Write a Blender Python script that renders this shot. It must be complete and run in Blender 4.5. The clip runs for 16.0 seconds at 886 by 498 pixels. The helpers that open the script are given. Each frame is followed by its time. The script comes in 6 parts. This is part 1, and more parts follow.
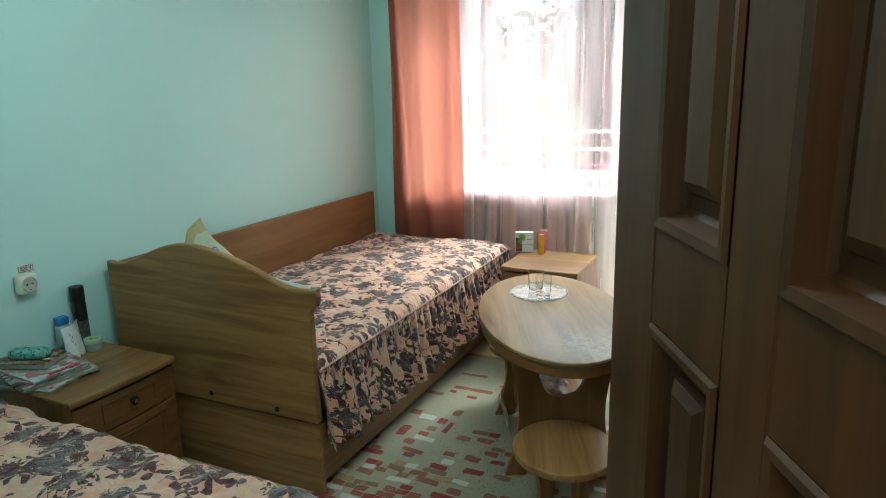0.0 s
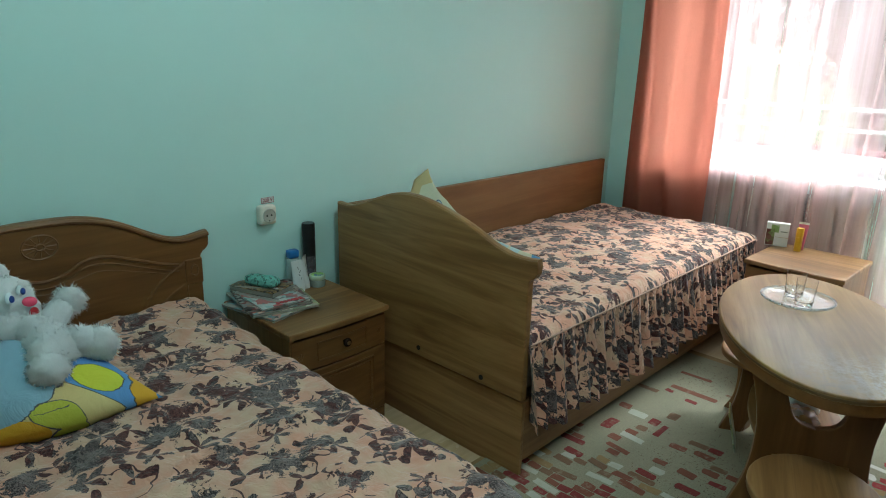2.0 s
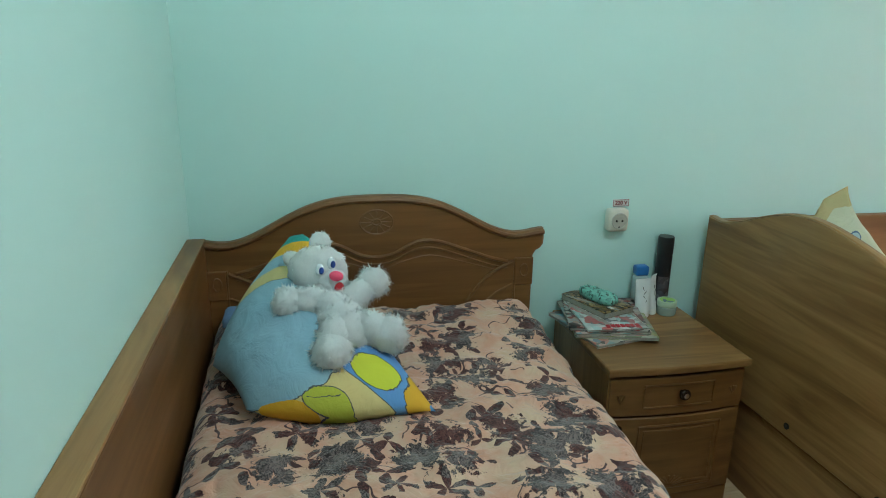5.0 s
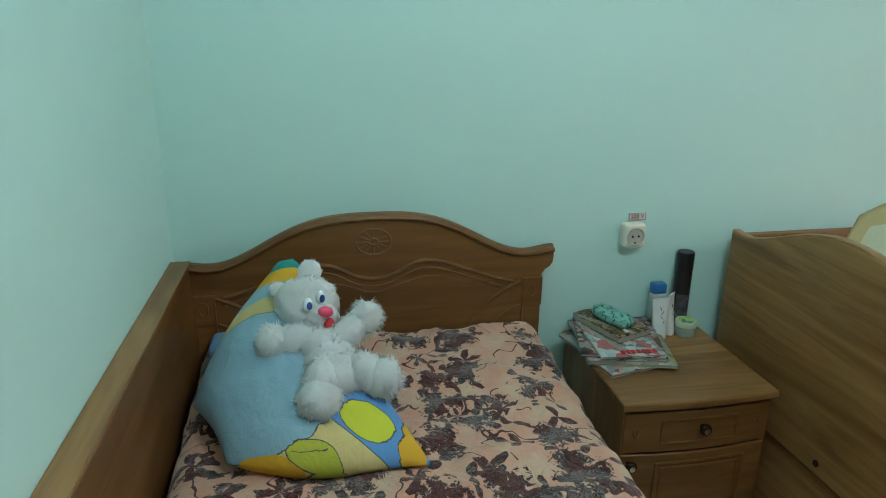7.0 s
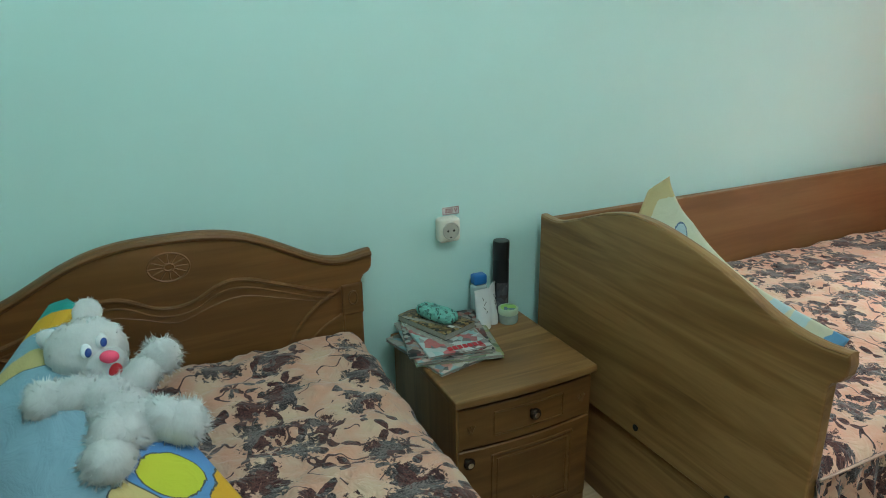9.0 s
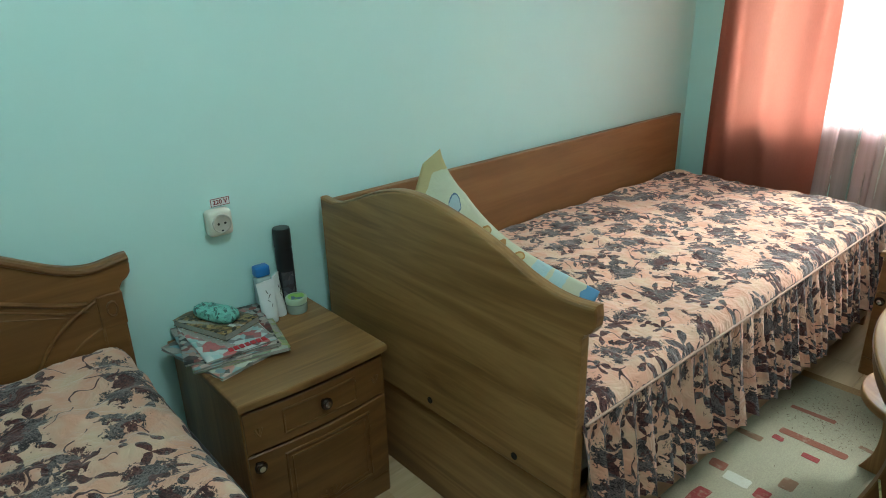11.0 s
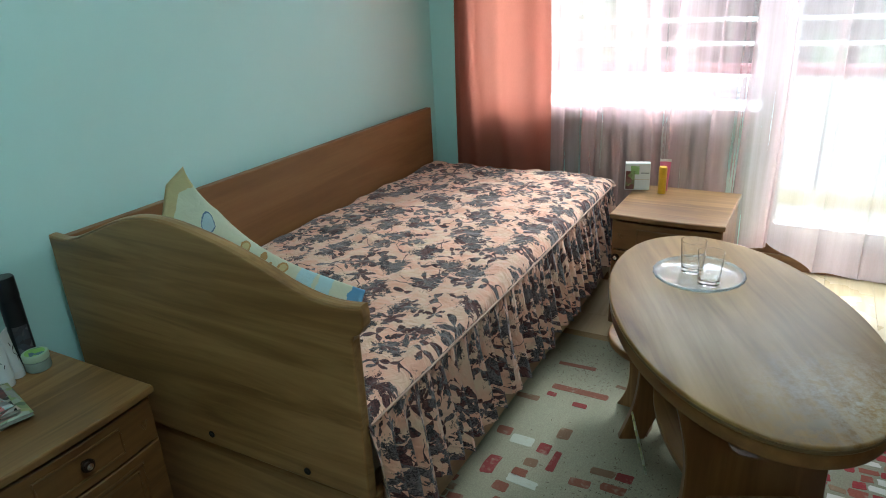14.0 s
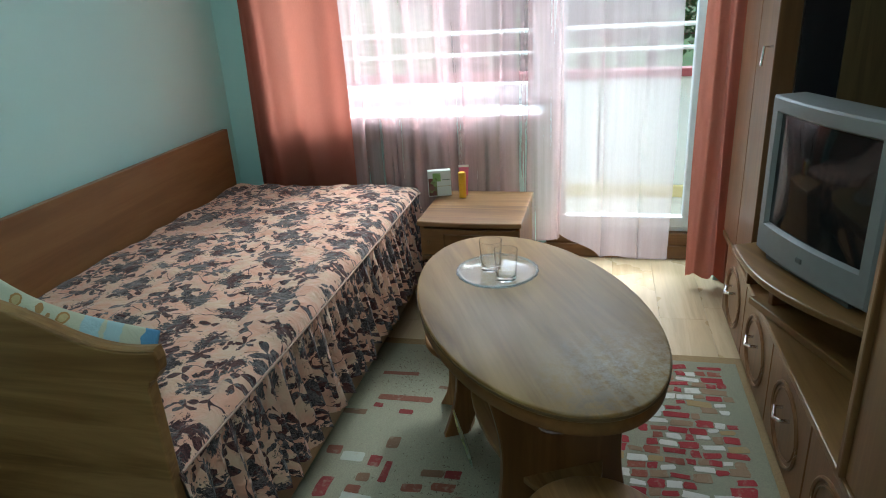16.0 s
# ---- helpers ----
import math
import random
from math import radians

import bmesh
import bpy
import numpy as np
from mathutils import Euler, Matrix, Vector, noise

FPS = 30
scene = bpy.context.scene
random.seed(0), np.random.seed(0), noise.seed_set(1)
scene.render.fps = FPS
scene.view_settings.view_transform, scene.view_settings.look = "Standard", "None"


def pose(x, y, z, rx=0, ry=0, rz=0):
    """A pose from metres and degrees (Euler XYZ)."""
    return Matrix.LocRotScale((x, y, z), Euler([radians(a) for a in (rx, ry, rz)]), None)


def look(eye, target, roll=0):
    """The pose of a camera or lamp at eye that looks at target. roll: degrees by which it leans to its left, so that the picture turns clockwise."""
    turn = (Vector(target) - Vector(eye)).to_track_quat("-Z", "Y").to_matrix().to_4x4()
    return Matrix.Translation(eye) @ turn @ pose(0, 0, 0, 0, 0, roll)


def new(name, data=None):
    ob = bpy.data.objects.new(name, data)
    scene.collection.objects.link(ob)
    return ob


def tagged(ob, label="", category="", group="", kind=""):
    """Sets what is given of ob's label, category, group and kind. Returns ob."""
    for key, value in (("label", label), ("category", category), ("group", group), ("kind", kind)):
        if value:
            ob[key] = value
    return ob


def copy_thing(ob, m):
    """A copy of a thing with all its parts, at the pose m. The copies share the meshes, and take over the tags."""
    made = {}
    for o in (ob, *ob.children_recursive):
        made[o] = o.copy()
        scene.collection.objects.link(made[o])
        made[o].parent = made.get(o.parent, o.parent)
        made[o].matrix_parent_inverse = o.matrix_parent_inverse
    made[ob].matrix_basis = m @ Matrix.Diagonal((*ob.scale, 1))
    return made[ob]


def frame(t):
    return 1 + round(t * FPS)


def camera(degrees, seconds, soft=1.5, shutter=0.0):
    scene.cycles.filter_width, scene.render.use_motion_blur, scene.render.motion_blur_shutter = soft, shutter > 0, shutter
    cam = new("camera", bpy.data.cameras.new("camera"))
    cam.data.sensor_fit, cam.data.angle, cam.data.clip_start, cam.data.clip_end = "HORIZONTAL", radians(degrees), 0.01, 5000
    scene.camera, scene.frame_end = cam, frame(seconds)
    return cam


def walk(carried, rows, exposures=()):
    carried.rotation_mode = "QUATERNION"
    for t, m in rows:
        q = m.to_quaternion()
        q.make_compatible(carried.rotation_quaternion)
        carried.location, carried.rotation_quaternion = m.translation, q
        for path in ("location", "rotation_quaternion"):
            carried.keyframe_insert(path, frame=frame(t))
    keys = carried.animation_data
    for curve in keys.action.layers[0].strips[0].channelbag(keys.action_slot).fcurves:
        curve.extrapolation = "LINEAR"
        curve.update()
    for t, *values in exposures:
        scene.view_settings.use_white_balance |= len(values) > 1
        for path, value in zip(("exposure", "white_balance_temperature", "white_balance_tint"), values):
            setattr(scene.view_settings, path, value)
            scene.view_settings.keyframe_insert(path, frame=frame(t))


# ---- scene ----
cam = camera(67.4, 16.0, soft=1.0)

PATH = [
    (0, (-0.02, -2.334, 1.43), (1.732, -1.49, 0.964), -1.4),
    (0.5, (-0.013, -2.326, 1.428), (1.636, -1.3, 0.952), -2.0),
    (1, (0.018, -2.288, 1.414), (1.574, -1.136, 0.912), -1.1),
    (1.5, (0.082, -2.224, 1.409), (1.538, -0.966, 0.865), 0.5),
    (2, (0.116, -2.165, 1.392), (1.492, -0.83, 0.824), 1.3),
    (2.5, (0.137, -2.134, 1.378), (1.422, -0.71, 0.81), 1.5),
    (3, (0.2, -2.076, 1.367), (1.365, -0.558, 0.785), 1.4),
    (3.5, (0.301, -1.989, 1.378), (1.262, -0.342, 0.775), 1.2),
    (4, (0.373, -1.948, 1.342), (1.057, -0.162, 0.757), 1.4),
    (4.5, (0.412, -1.927, 1.306), (0.836, -0.058, 0.734), 1.5),
    (7, (0.496, -1.743, 1.381), (0.844, 0.118, 0.737), 0.6),
    (7.5, (0.508, -1.713, 1.37), (0.975, 0.117, 0.714), -0.4),
    (8, (0.513, -1.688, 1.366), (1.109, 0.104, 0.707), -0.2),
    (8.5, (0.536, -1.68, 1.369), (1.253, 0.071, 0.72), -0.6),
    (9, (0.576, -1.682, 1.372), (1.388, 0.026, 0.725), -0.9),
    (9.5, (0.613, -1.686, 1.361), (1.522, -0.03, 0.705), -1.3),
    (10, (0.655, -1.691, 1.37), (1.673, -0.115, 0.678), -1.7),
    (12.5, (0.772, -1.735, 1.368), (2.214, -0.547, 0.657), -1.9),
    (13, (0.77, -1.736, 1.364), (2.264, -0.617, 0.647), -2.7),
    (13.5, (0.774, -1.742, 1.368), (2.32, -0.706, 0.636), -3.3),
    (14, (0.779, -1.751, 1.365), (2.39, -0.826, 0.625), -3.1),
    (14.5, (0.785, -1.764, 1.373), (2.459, -0.962, 0.628), -2.9),
    (15, (0.784, -1.772, 1.374), (2.515, -1.098, 0.634), -2.8),
    (15.5, (0.786, -1.792, 1.376), (2.562, -1.242, 0.639), -3.2),
    (16, (0.792, -1.809, 1.377), (2.597, -1.363, 0.642), -3.5),
]
walk(cam, [(t, look(eye, target, roll)) for t, eye, target, roll in PATH],
     exposures=[(0, 1.42, 6050, 0), (0.5, 1.30, 6050, 0), (1.5, 1.22, 6050, 1), (3.5, 1.66, 6150, 3), (4.5, 1.76, 6250, 6), (7, 1.60, 6300, 7), (9, 1.66, 6250, 4), (10, 1.68, 6200, 2),
                (12.5, 1.40, 5950, 1), (14.5, 1.14, 5700, 2), (16, 0.86, 5700, 2)])

# ---- light ----
world = bpy.data.worlds.new("world")
scene.world = world
world.use_nodes = True
wn = world.node_tree.nodes
sky = wn.new("ShaderNodeTexSky")
sky.sky_type, sky.sun_disc = "NISHITA", False
sky.sun_elevation, sky.sun_rotation = radians(43), radians(106)
wn["Background"].inputs["Strength"].default_value = 0.15
world.node_tree.links.new(sky.outputs[0], wn["Background"].inputs["Color"])
sun = new("sun", bpy.data.lights.new("sun", "SUN"))
sun.data.energy, sun.data.angle, sun.data.color = 1.7, radians(12), (1.0, 0.97, 0.93)
sun.matrix_world = look((9, -2.6, 8.6), (0, 0, 0))


def area_lamp(name, eye, target, w, h, power, color):
    ob = new(name, bpy.data.lights.new(name, "AREA"))
    ob.data.shape, ob.data.size, ob.data.size_y = "RECTANGLE", w, h
    ob.data.energy, ob.data.color = power, color
    ob.matrix_world = look(eye, target)
    return ob


# sky stand-in over the balcony parapet, and unseen corridor fill added behind the entrance
area_lamp("sky_light", (4.85, -1.4, 2.75), (3.0, -1.4, 1.0), 2.2, 1.0, 56, (0.84, 0.95, 1.0))
area_lamp("corridor_fill", (-0.75, -2.25, 2.4), (-0.35, -2.2, 0.5), 0.6, 0.6, 3.4, (1.0, 0.95, 0.86))
# fill light added to brighten the room; no lamp is known here
room_fill = new("room_fill_light", bpy.data.lights.new("room_fill_light", "POINT"))
room_fill.data.energy, room_fill.data.shadow_soft_size, room_fill.data.color = 10.0, 0.14, (0.84, 0.98, 1.0)
room_fill.location = (1.15, -1.50, 2.28)

# ---- materials ----


def nodes_of(name):
    m = bpy.data.materials.new(name)
    m.use_nodes = True
    nt = m.node_tree
    return m, nt, nt.nodes["Principled BSDF"]


def nd(nt, kind, **kw):
    n = nt.nodes.new(kind)
    for k, v in kw.items():
        n.inputs[k.replace("_", " ")].default_value = v
    return n


def ramp(nt, src, stops):
    r = nt.nodes.new("ShaderNodeValToRGB")
    e = r.color_ramp.elements
    while len(e) < len(stops):
        e.new(0.5)
    for el, (p, c) in zip(e, stops):
        el.position, el.color = p, (*c, 1) if len(c) == 3 else c
    nt.links.new(src, r.inputs[0])
    return r.outputs[0]


def mixc(nt, fac, a, b, mode="MIX"):
    m = nt.nodes.new("ShaderNodeMix")
    m.data_type, m.blend_type = "RGBA", mode
    for sock, v in ((m.inputs[0], fac), (m.inputs[6], a), (m.inputs[7], b)):
        if isinstance(v, (int, float)):
            sock.default_value = v
        elif isinstance(v, tuple):
            sock.default_value = (*v, 1)
        else:
            nt.links.new(v, sock)
    return m.outputs[2]


def mth(nt, op, a, b=None, c=None):
    n = nt.nodes.new("ShaderNodeMath")
    n.operation = op
    for i, v in enumerate((a, b, c)):
        if v is None:
            continue
        if isinstance(v, (int, float)):
            n.inputs[i].default_value = v
        else:
            nt.links.new(v, n.inputs[i])
    return n.outputs[0]


def coords(nt, kind="Object", scale=(1, 1, 1), rot=(0, 0, 0)):
    tc = nt.nodes.new("ShaderNodeTexCoord")
    mp = nt.nodes.new("ShaderNodeMapping")
    mp.inputs["Scale"].default_value = scale
    mp.inputs["Rotation"].default_value = [radians(a) for a in rot]
    nt.links.new(tc.outputs[kind], mp.inputs[0])
    return mp.outputs[0]


def noise_tex(nt, vec, scale, detail=4, rough=0.55, dist=0.0):
    n = nd(nt, "ShaderNodeTexNoise", Scale=scale, Detail=detail, Roughness=rough, Distortion=dist)
    nt.links.new(vec, n.inputs["Vector"])
    return n.outputs["Fac"]


def bump(nt, bs, height, strength, dist=0.002):
    b = nd(nt, "ShaderNodeBump", Strength=strength, Distance=dist)
    nt.links.new(height, b.inputs["Height"])
    nt.links.new(b.outputs[0], bs.inputs["Normal"])


def mat_plain(name, col, rough=0.5, metal=0.0, vary=0.12, scale=30, bstr=0.1):
    m, nt, bs = nodes_of(name)
    v = coords(nt)
    f = noise_tex(nt, v, scale)
    g = noise_tex(nt, v, scale * 0.12, 2)
    c = ramp(nt, f, [(0.3, tuple(x * (1 - vary) for x in col)), (0.7, tuple(min(1, x * (1 + vary)) for x in col))])
    c = mixc(nt, mth(nt, "MULTIPLY", g, 0.3), c, tuple(x * 0.8 for x in col))
    nt.links.new(c, bs.inputs["Base Color"])
    bs.inputs["Roughness"].default_value, bs.inputs["Metallic"].default_value = rough, metal
    bump(nt, bs, f, bstr)
    return m


def mat_wood(name, dark, mid, light, axis="x", rough=0.38, stretch=9.0, size=1.0):
    """Laminate wood: long streaks along the axis, fine pores."""
    m, nt, bs = nodes_of(name)
    s = [stretch * size] * 3
    s["xyz".index(axis)] = 0.9 * size
    v = coords(nt, scale=tuple(s))
    big = noise_tex(nt, v, 1.1, 5, 0.6, 1.2)
    s2 = [70 * size] * 3
    s2["xyz".index(axis)] = 3 * size
    fine = noise_tex(nt, coords(nt, scale=tuple(s2)), 1.0, 3, 0.6, 0.3)
    c = ramp(nt, big, [(0.33, dark), (0.49, mid), (0.66, light)])
    c = mixc(nt, mth(nt, "MULTIPLY", fine, 0.45), c, dark)
    s3 = [26 * size] * 3
    s3["xyz".index(axis)] = 1.4 * size
    streak = noise_tex(nt, coords(nt, scale=tuple(s3)), 1.0, 3, 0.6, 0.8)
    c = mixc(nt, mth(nt, "MULTIPLY", ramp(nt, streak, [(0.52, (0, 0, 0)), (0.64, (1, 1, 1))]), 0.42), c, light)
    c = mixc(nt, mth(nt, "MULTIPLY", ramp(nt, streak, [(0.34, (1, 1, 1)), (0.46, (0, 0, 0))]), 0.45), c, dark)
    worn = noise_tex(nt, coords(nt), 3.0, 3)
    nt.links.new(c, bs.inputs["Base Color"])
    nt.links.new(mth(nt, "MULTIPLY_ADD", worn, 0.25, rough - 0.12), bs.inputs["Roughness"])
    bump(nt, bs, fine, 0.08, 0.001)
    return m


OAK = ((0.160, 0.073, 0.023), (0.285, 0.143, 0.048), (0.41, 0.225, 0.085))
BROWN = ((0.125, 0.052, 0.014), (0.185, 0.080, 0.022), (0.24, 0.112, 0.035))
M_OAK_X = mat_wood("oak_laminate_x", *OAK, "x")
M_OAK_Y = mat_wood("oak_laminate_y", *OAK, "y")
M_OAK_Z = mat_wood("oak_laminate_z", *OAK, "z")
M_BR_X = mat_wood("brown_foil_x", *BROWN, "x")
M_BR_Y = mat_wood("brown_foil_y", *BROWN, "y")
M_BR_Z = mat_wood("brown_foil_z", *BROWN, "z")
M_PANEL = mat_wood("cherry_panel", (0.19, 0.083, 0.024), (0.24, 0.110, 0.034), (0.28, 0.135, 0.046), "x", 0.45)
M_TABLE = mat_wood("table_laminate", (0.165, 0.088, 0.024), (0.275, 0.158, 0.050), (0.375, 0.230, 0.082), "x", 0.40, 9.0, 0.7)


def add_wear(m, x, y, r, col):
    """Scuffs rubbed into a laminate round one spot of the thing."""
    nt = m.node_tree
    bs = nt.nodes["Principled BSDF"]
    src = bs.inputs["Base Color"].links[0].from_socket
    tc = nt.nodes.new("ShaderNodeTexCoord")
    d = nt.nodes.new("ShaderNodeVectorMath")
    d.operation = "DISTANCE"
    nt.links.new(tc.outputs["Object"], d.inputs[0])
    d.inputs[1].default_value = (x, y, 0.575)
    near = ramp(nt, d.outputs["Value"], [(0.0, (1, 1, 1)), (r, (0, 0, 0))])
    f = noise_tex(nt, coords(nt), 46, 6, 0.75)
    k = mth(nt, "MULTIPLY", near, ramp(nt, f, [(0.40, (0, 0, 0)), (0.62, (0.75, 0.75, 0.75))]))
    nt.links.new(mixc(nt, k, src, col), bs.inputs["Base Color"])


add_wear(M_TABLE, -0.42, -0.12, 0.26, (0.48, 0.42, 0.34))
add_wear(M_TABLE, -0.50, 0.02, 0.14, (0.10, 0.055, 0.025))
M_TABLE.node_tree.nodes["Principled BSDF"].inputs["Specular IOR Level"].default_value = 0.27
M_EDGE = mat_plain("edge_band", (0.12, 0.07, 0.028), 0.5)
M_DOOR = mat_wood("dark_walnut_door", (0.034, 0.0125, 0.0036), (0.060, 0.0235, 0.0072), (0.090, 0.037, 0.0115), "z", 0.42)
M_DOOR.node_tree.nodes["Principled BSDF"].inputs["Specular IOR Level"].default_value = 0.25
M_CAB = mat_wood("wall_unit_veneer", (0.13, 0.057, 0.018), (0.185, 0.086, 0.029), (0.24, 0.120, 0.045), "z", 0.35)
M_CABX = mat_wood("wall_unit_top", (0.16, 0.080, 0.025), (0.22, 0.115, 0.038), (0.28, 0.152, 0.055), "x", 0.32)
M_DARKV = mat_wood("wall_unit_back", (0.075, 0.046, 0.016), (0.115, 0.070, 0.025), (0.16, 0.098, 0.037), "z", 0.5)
M_WHITE = mat_plain("white_plastic", (0.8, 0.8, 0.78), 0.35, vary=0.03)
M_UPVC = mat_plain("white_upvc", (0.82, 0.83, 0.84), 0.3, vary=0.03)
M_CREAM = mat_plain("cream_plastic", (0.75, 0.72, 0.62), 0.3, vary=0.04)
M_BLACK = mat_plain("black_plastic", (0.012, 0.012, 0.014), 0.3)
M_CHROME = mat_plain("chrome", (0.7, 0.7, 0.72), 0.15, 1.0, 0.05)
M_BRONZE = mat_plain("dark_bronze_knob", (0.05, 0.03, 0.02), 0.25, 0.6)
M_RAD = mat_plain("radiator_enamel", (0.62, 0.58, 0.52), 0.4)
M_HOLE = mat_plain("dark_hole", (0.01, 0.008, 0.006), 0.8)


def mat_wall(name, col):
    m, nt, bs = nodes_of(name)
    v = coords(nt)
    big = noise_tex(nt, v, 1.3, 3)
    fine = noise_tex(nt, v, 160, 3)
    c = mixc(nt, big, tuple(x * 0.97 for x in col), tuple(min(1, x * 1.02) for x in col))
    nt.links.new(c, bs.inputs["Base Color"])
    bs.inputs["Roughness"].default_value = 0.55
    bump(nt, bs, fine, 0.12, 0.001)
    return m


M_WALL = mat_wall("mint_wall_paint", (0.555, 0.815, 0.765))
M_CEIL = mat_wall("white_ceiling_paint", (0.8, 0.8, 0.78))


def mat_cloth(name, col, scale=500, rough=0.9, vary=0.15):
    return mat_plain(name, col, rough, 0, vary, scale, 0.3)


def mat_sheer(name, col, clear, glow, gather=0.0):
    """Thin cloth: part see-through, part lets light through."""
    m, nt, bs = nodes_of(name)
    out = nt.nodes["Material Output"]
    tr = nt.nodes.new("ShaderNodeBsdfTranslucent")
    df = nt.nodes.new("ShaderNodeBsdfDiffuse")
    tp = nt.nodes.new("ShaderNodeBsdfTransparent")
    f = noise_tex(nt, coords(nt, scale=(300, 300, 60)), 1.0, 2)
    c = mixc(nt, f, tuple(x * 0.9 for x in col), tuple(min(1, x * 1.05) for x in col))
    nt.links.new(c, tr.inputs[0])
    nt.links.new(c, df.inputs[0])
    a = nt.nodes.new("ShaderNodeMixShader")
    a.inputs[0].default_value = glow
    nt.links.new(df.outputs[0], a.inputs[1])
    nt.links.new(tr.outputs[0], a.inputs[2])
    b = nt.nodes.new("ShaderNodeMixShader")
    b.inputs[0].default_value = clear
    if gather:
        thick = noise_tex(nt, coords(nt, scale=(2, 17, 0.5)), 1.0, 3, 0.6)
        nt.links.new(mth(nt, "MULTIPLY_ADD", thick, -2 * gather, clear + gather), b.inputs[0])
    nt.links.new(a.outputs[0], b.inputs[1])
    nt.links.new(tp.outputs[0], b.inputs[2])
    nt.links.new(b.outputs[0], out.inputs[0])
    return m


M_CURTAIN = mat_sheer("coral_curtain", (0.46, 0.155, 0.105), 0.01, 0.46)
M_TULLE_B = mat_sheer("clearer_tulle", (0.95, 0.78, 0.79), 0.64, 0.6, 0.12)
M_TULLE = mat_sheer("pale_pink_tulle", (0.94, 0.68, 0.68), 0.62, 0.55, 0.32)


def mat_glass(name, tint=(1, 1, 1)):
    m, nt, bs = nodes_of(name)
    bs.inputs["Base Color"].default_value = (*tint, 1)
    bs.inputs["Roughness"].default_value = 0.02
    bs.inputs["Transmission Weight"].default_value = 1.0
    bs.inputs["IOR"].default_value = 1.45
    return m


M_GLASS = mat_glass("clear_glass")
M_TRAY = mat_glass("pressed_glass", (0.86, 0.90, 0.90))
M_TRAY.node_tree.nodes["Principled BSDF"].inputs["Roughness"].default_value = 0.05
M_TRAY.node_tree.nodes["Principled BSDF"].inputs["Transmission Weight"].default_value = 0.94


def mat_floral(name, base, cell, seed):
    """Peach cloth printed with ragged grey and maroon bouquets, pointed leaves and stems; UV in metres."""
    m, nt, bs = nodes_of(name)
    uv = coords(nt, "UV")
    warp = nd(nt, "ShaderNodeTexNoise", Scale=16.0, Detail=3.0)
    nt.links.new(uv, warp.inputs["Vector"])
    va = nt.nodes.new("ShaderNodeVectorMath")
    va.operation = "MULTIPLY_ADD"
    nt.links.new(warp.outputs["Color"], va.inputs[0])
    va.inputs[1].default_value = (0.03, 0.03, 0)
    nt.links.new(uv, va.inputs[2])
    jag_n = noise_tex(nt, uv, 62, 5, 0.72, 0.6)
    hue_n = noise_tex(nt, uv, 21, 2)
    vein = noise_tex(nt, uv, 120, 2, 0.5, 3.0)

    def motif(sc, off, r0, petals, sharp, jag, keep):
        """Petals or leaves round scattered points: mask, cell tone and radius."""
        mp = nt.nodes.new("ShaderNodeMapping")
        mp.inputs["Location"].default_value = (off, off * 0.7, 0)
        nt.links.new(va.outputs[0], mp.inputs[0])
        vo = nt.nodes.new("ShaderNodeTexVoronoi")
        vo.voronoi_dimensions = "2D"
        vo.inputs["Scale"].default_value = sc
        vo.inputs["Randomness"].default_value = 0.8
        nt.links.new(mp.outputs[0], vo.inputs["Vector"])
        sub = nt.nodes.new("ShaderNodeVectorMath")
        sub.operation = "SUBTRACT"
        nt.links.new(mp.outputs[0], sub.inputs[0])
        nt.links.new(vo.outputs["Position"], sub.inputs[1])
        sp = nt.nodes.new("ShaderNodeSeparateXYZ")
        nt.links.new(sub.outputs[0], sp.inputs[0])
        ang = mth(nt, "ARCTAN2", sp.outputs[1], sp.outputs[0])
        ln = nt.nodes.new("ShaderNodeVectorMath")
        ln.operation = "LENGTH"
        nt.links.new(sub.outputs[0], ln.inputs[0])
        sc2 = nt.nodes.new("ShaderNodeSeparateColor")
        nt.links.new(vo.outputs["Color"], sc2.inputs[0])
        ph = mth(nt, "MULTIPLY_ADD", sc2.outputs[0], 6.28, mth(nt, "MULTIPLY", ang, petals))
        lobe = mth(nt, "POWER", mth(nt, "ABSOLUTE", mth(nt, "SINE", ph)), sharp)
        edge = mth(nt, "MULTIPLY", lobe, r0)
        edge = mth(nt, "MULTIPLY", edge, mth(nt, "MULTIPLY_ADD", sc2.outputs[2], 0.6, 0.6))
        edge = mth(nt, "MULTIPLY_ADD", mth(nt, "SUBTRACT", jag_n, 0.5), jag, edge)
        mask = mth(nt, "LESS_THAN", ln.outputs["Value"], edge)
        mask = mth(nt, "MULTIPLY", mask, mth(nt, "LESS_THAN", sc2.outputs[1], keep))
        return mask, sc2.outputs[1], mth(nt, "DIVIDE", ln.outputs["Value"], r0)

    cloth = noise_tex(nt, uv, 6, 3)
    blush = noise_tex(nt, uv, 13, 2)
    col = ramp(nt, cloth, [(0.3, tuple(x * 0.9 for x in base)), (0.7, tuple(min(1, x * 1.08) for x in base))])
    col = mixc(nt, ramp(nt, blush, [(0.46, (0, 0, 0)), (0.60, (0.55, 0.55, 0.55))]), col, (base[0] * 1.02, base[1] * 0.74, base[2] * 0.68))
    col = mixc(nt, ramp(nt, blush, [(0.34, (0.5, 0.5, 0.5)), (0.46, (0, 0, 0))]), col, (base[0] * 0.98, base[1] * 1.18, base[2] * 1.12))
    w = nd(nt, "ShaderNodeTexNoise", Scale=10.0, Detail=1.5)
    nt.links.new(uv, w.inputs["Vector"])
    stem = mth(nt, "LESS_THAN", mth(nt, "ABSOLUTE", mth(nt, "SUBTRACT", w.outputs["Fac"], 0.5)), 0.009)
    gate = mth(nt, "GREATER_THAN", noise_tex(nt, uv, 13, 2), 0.5)
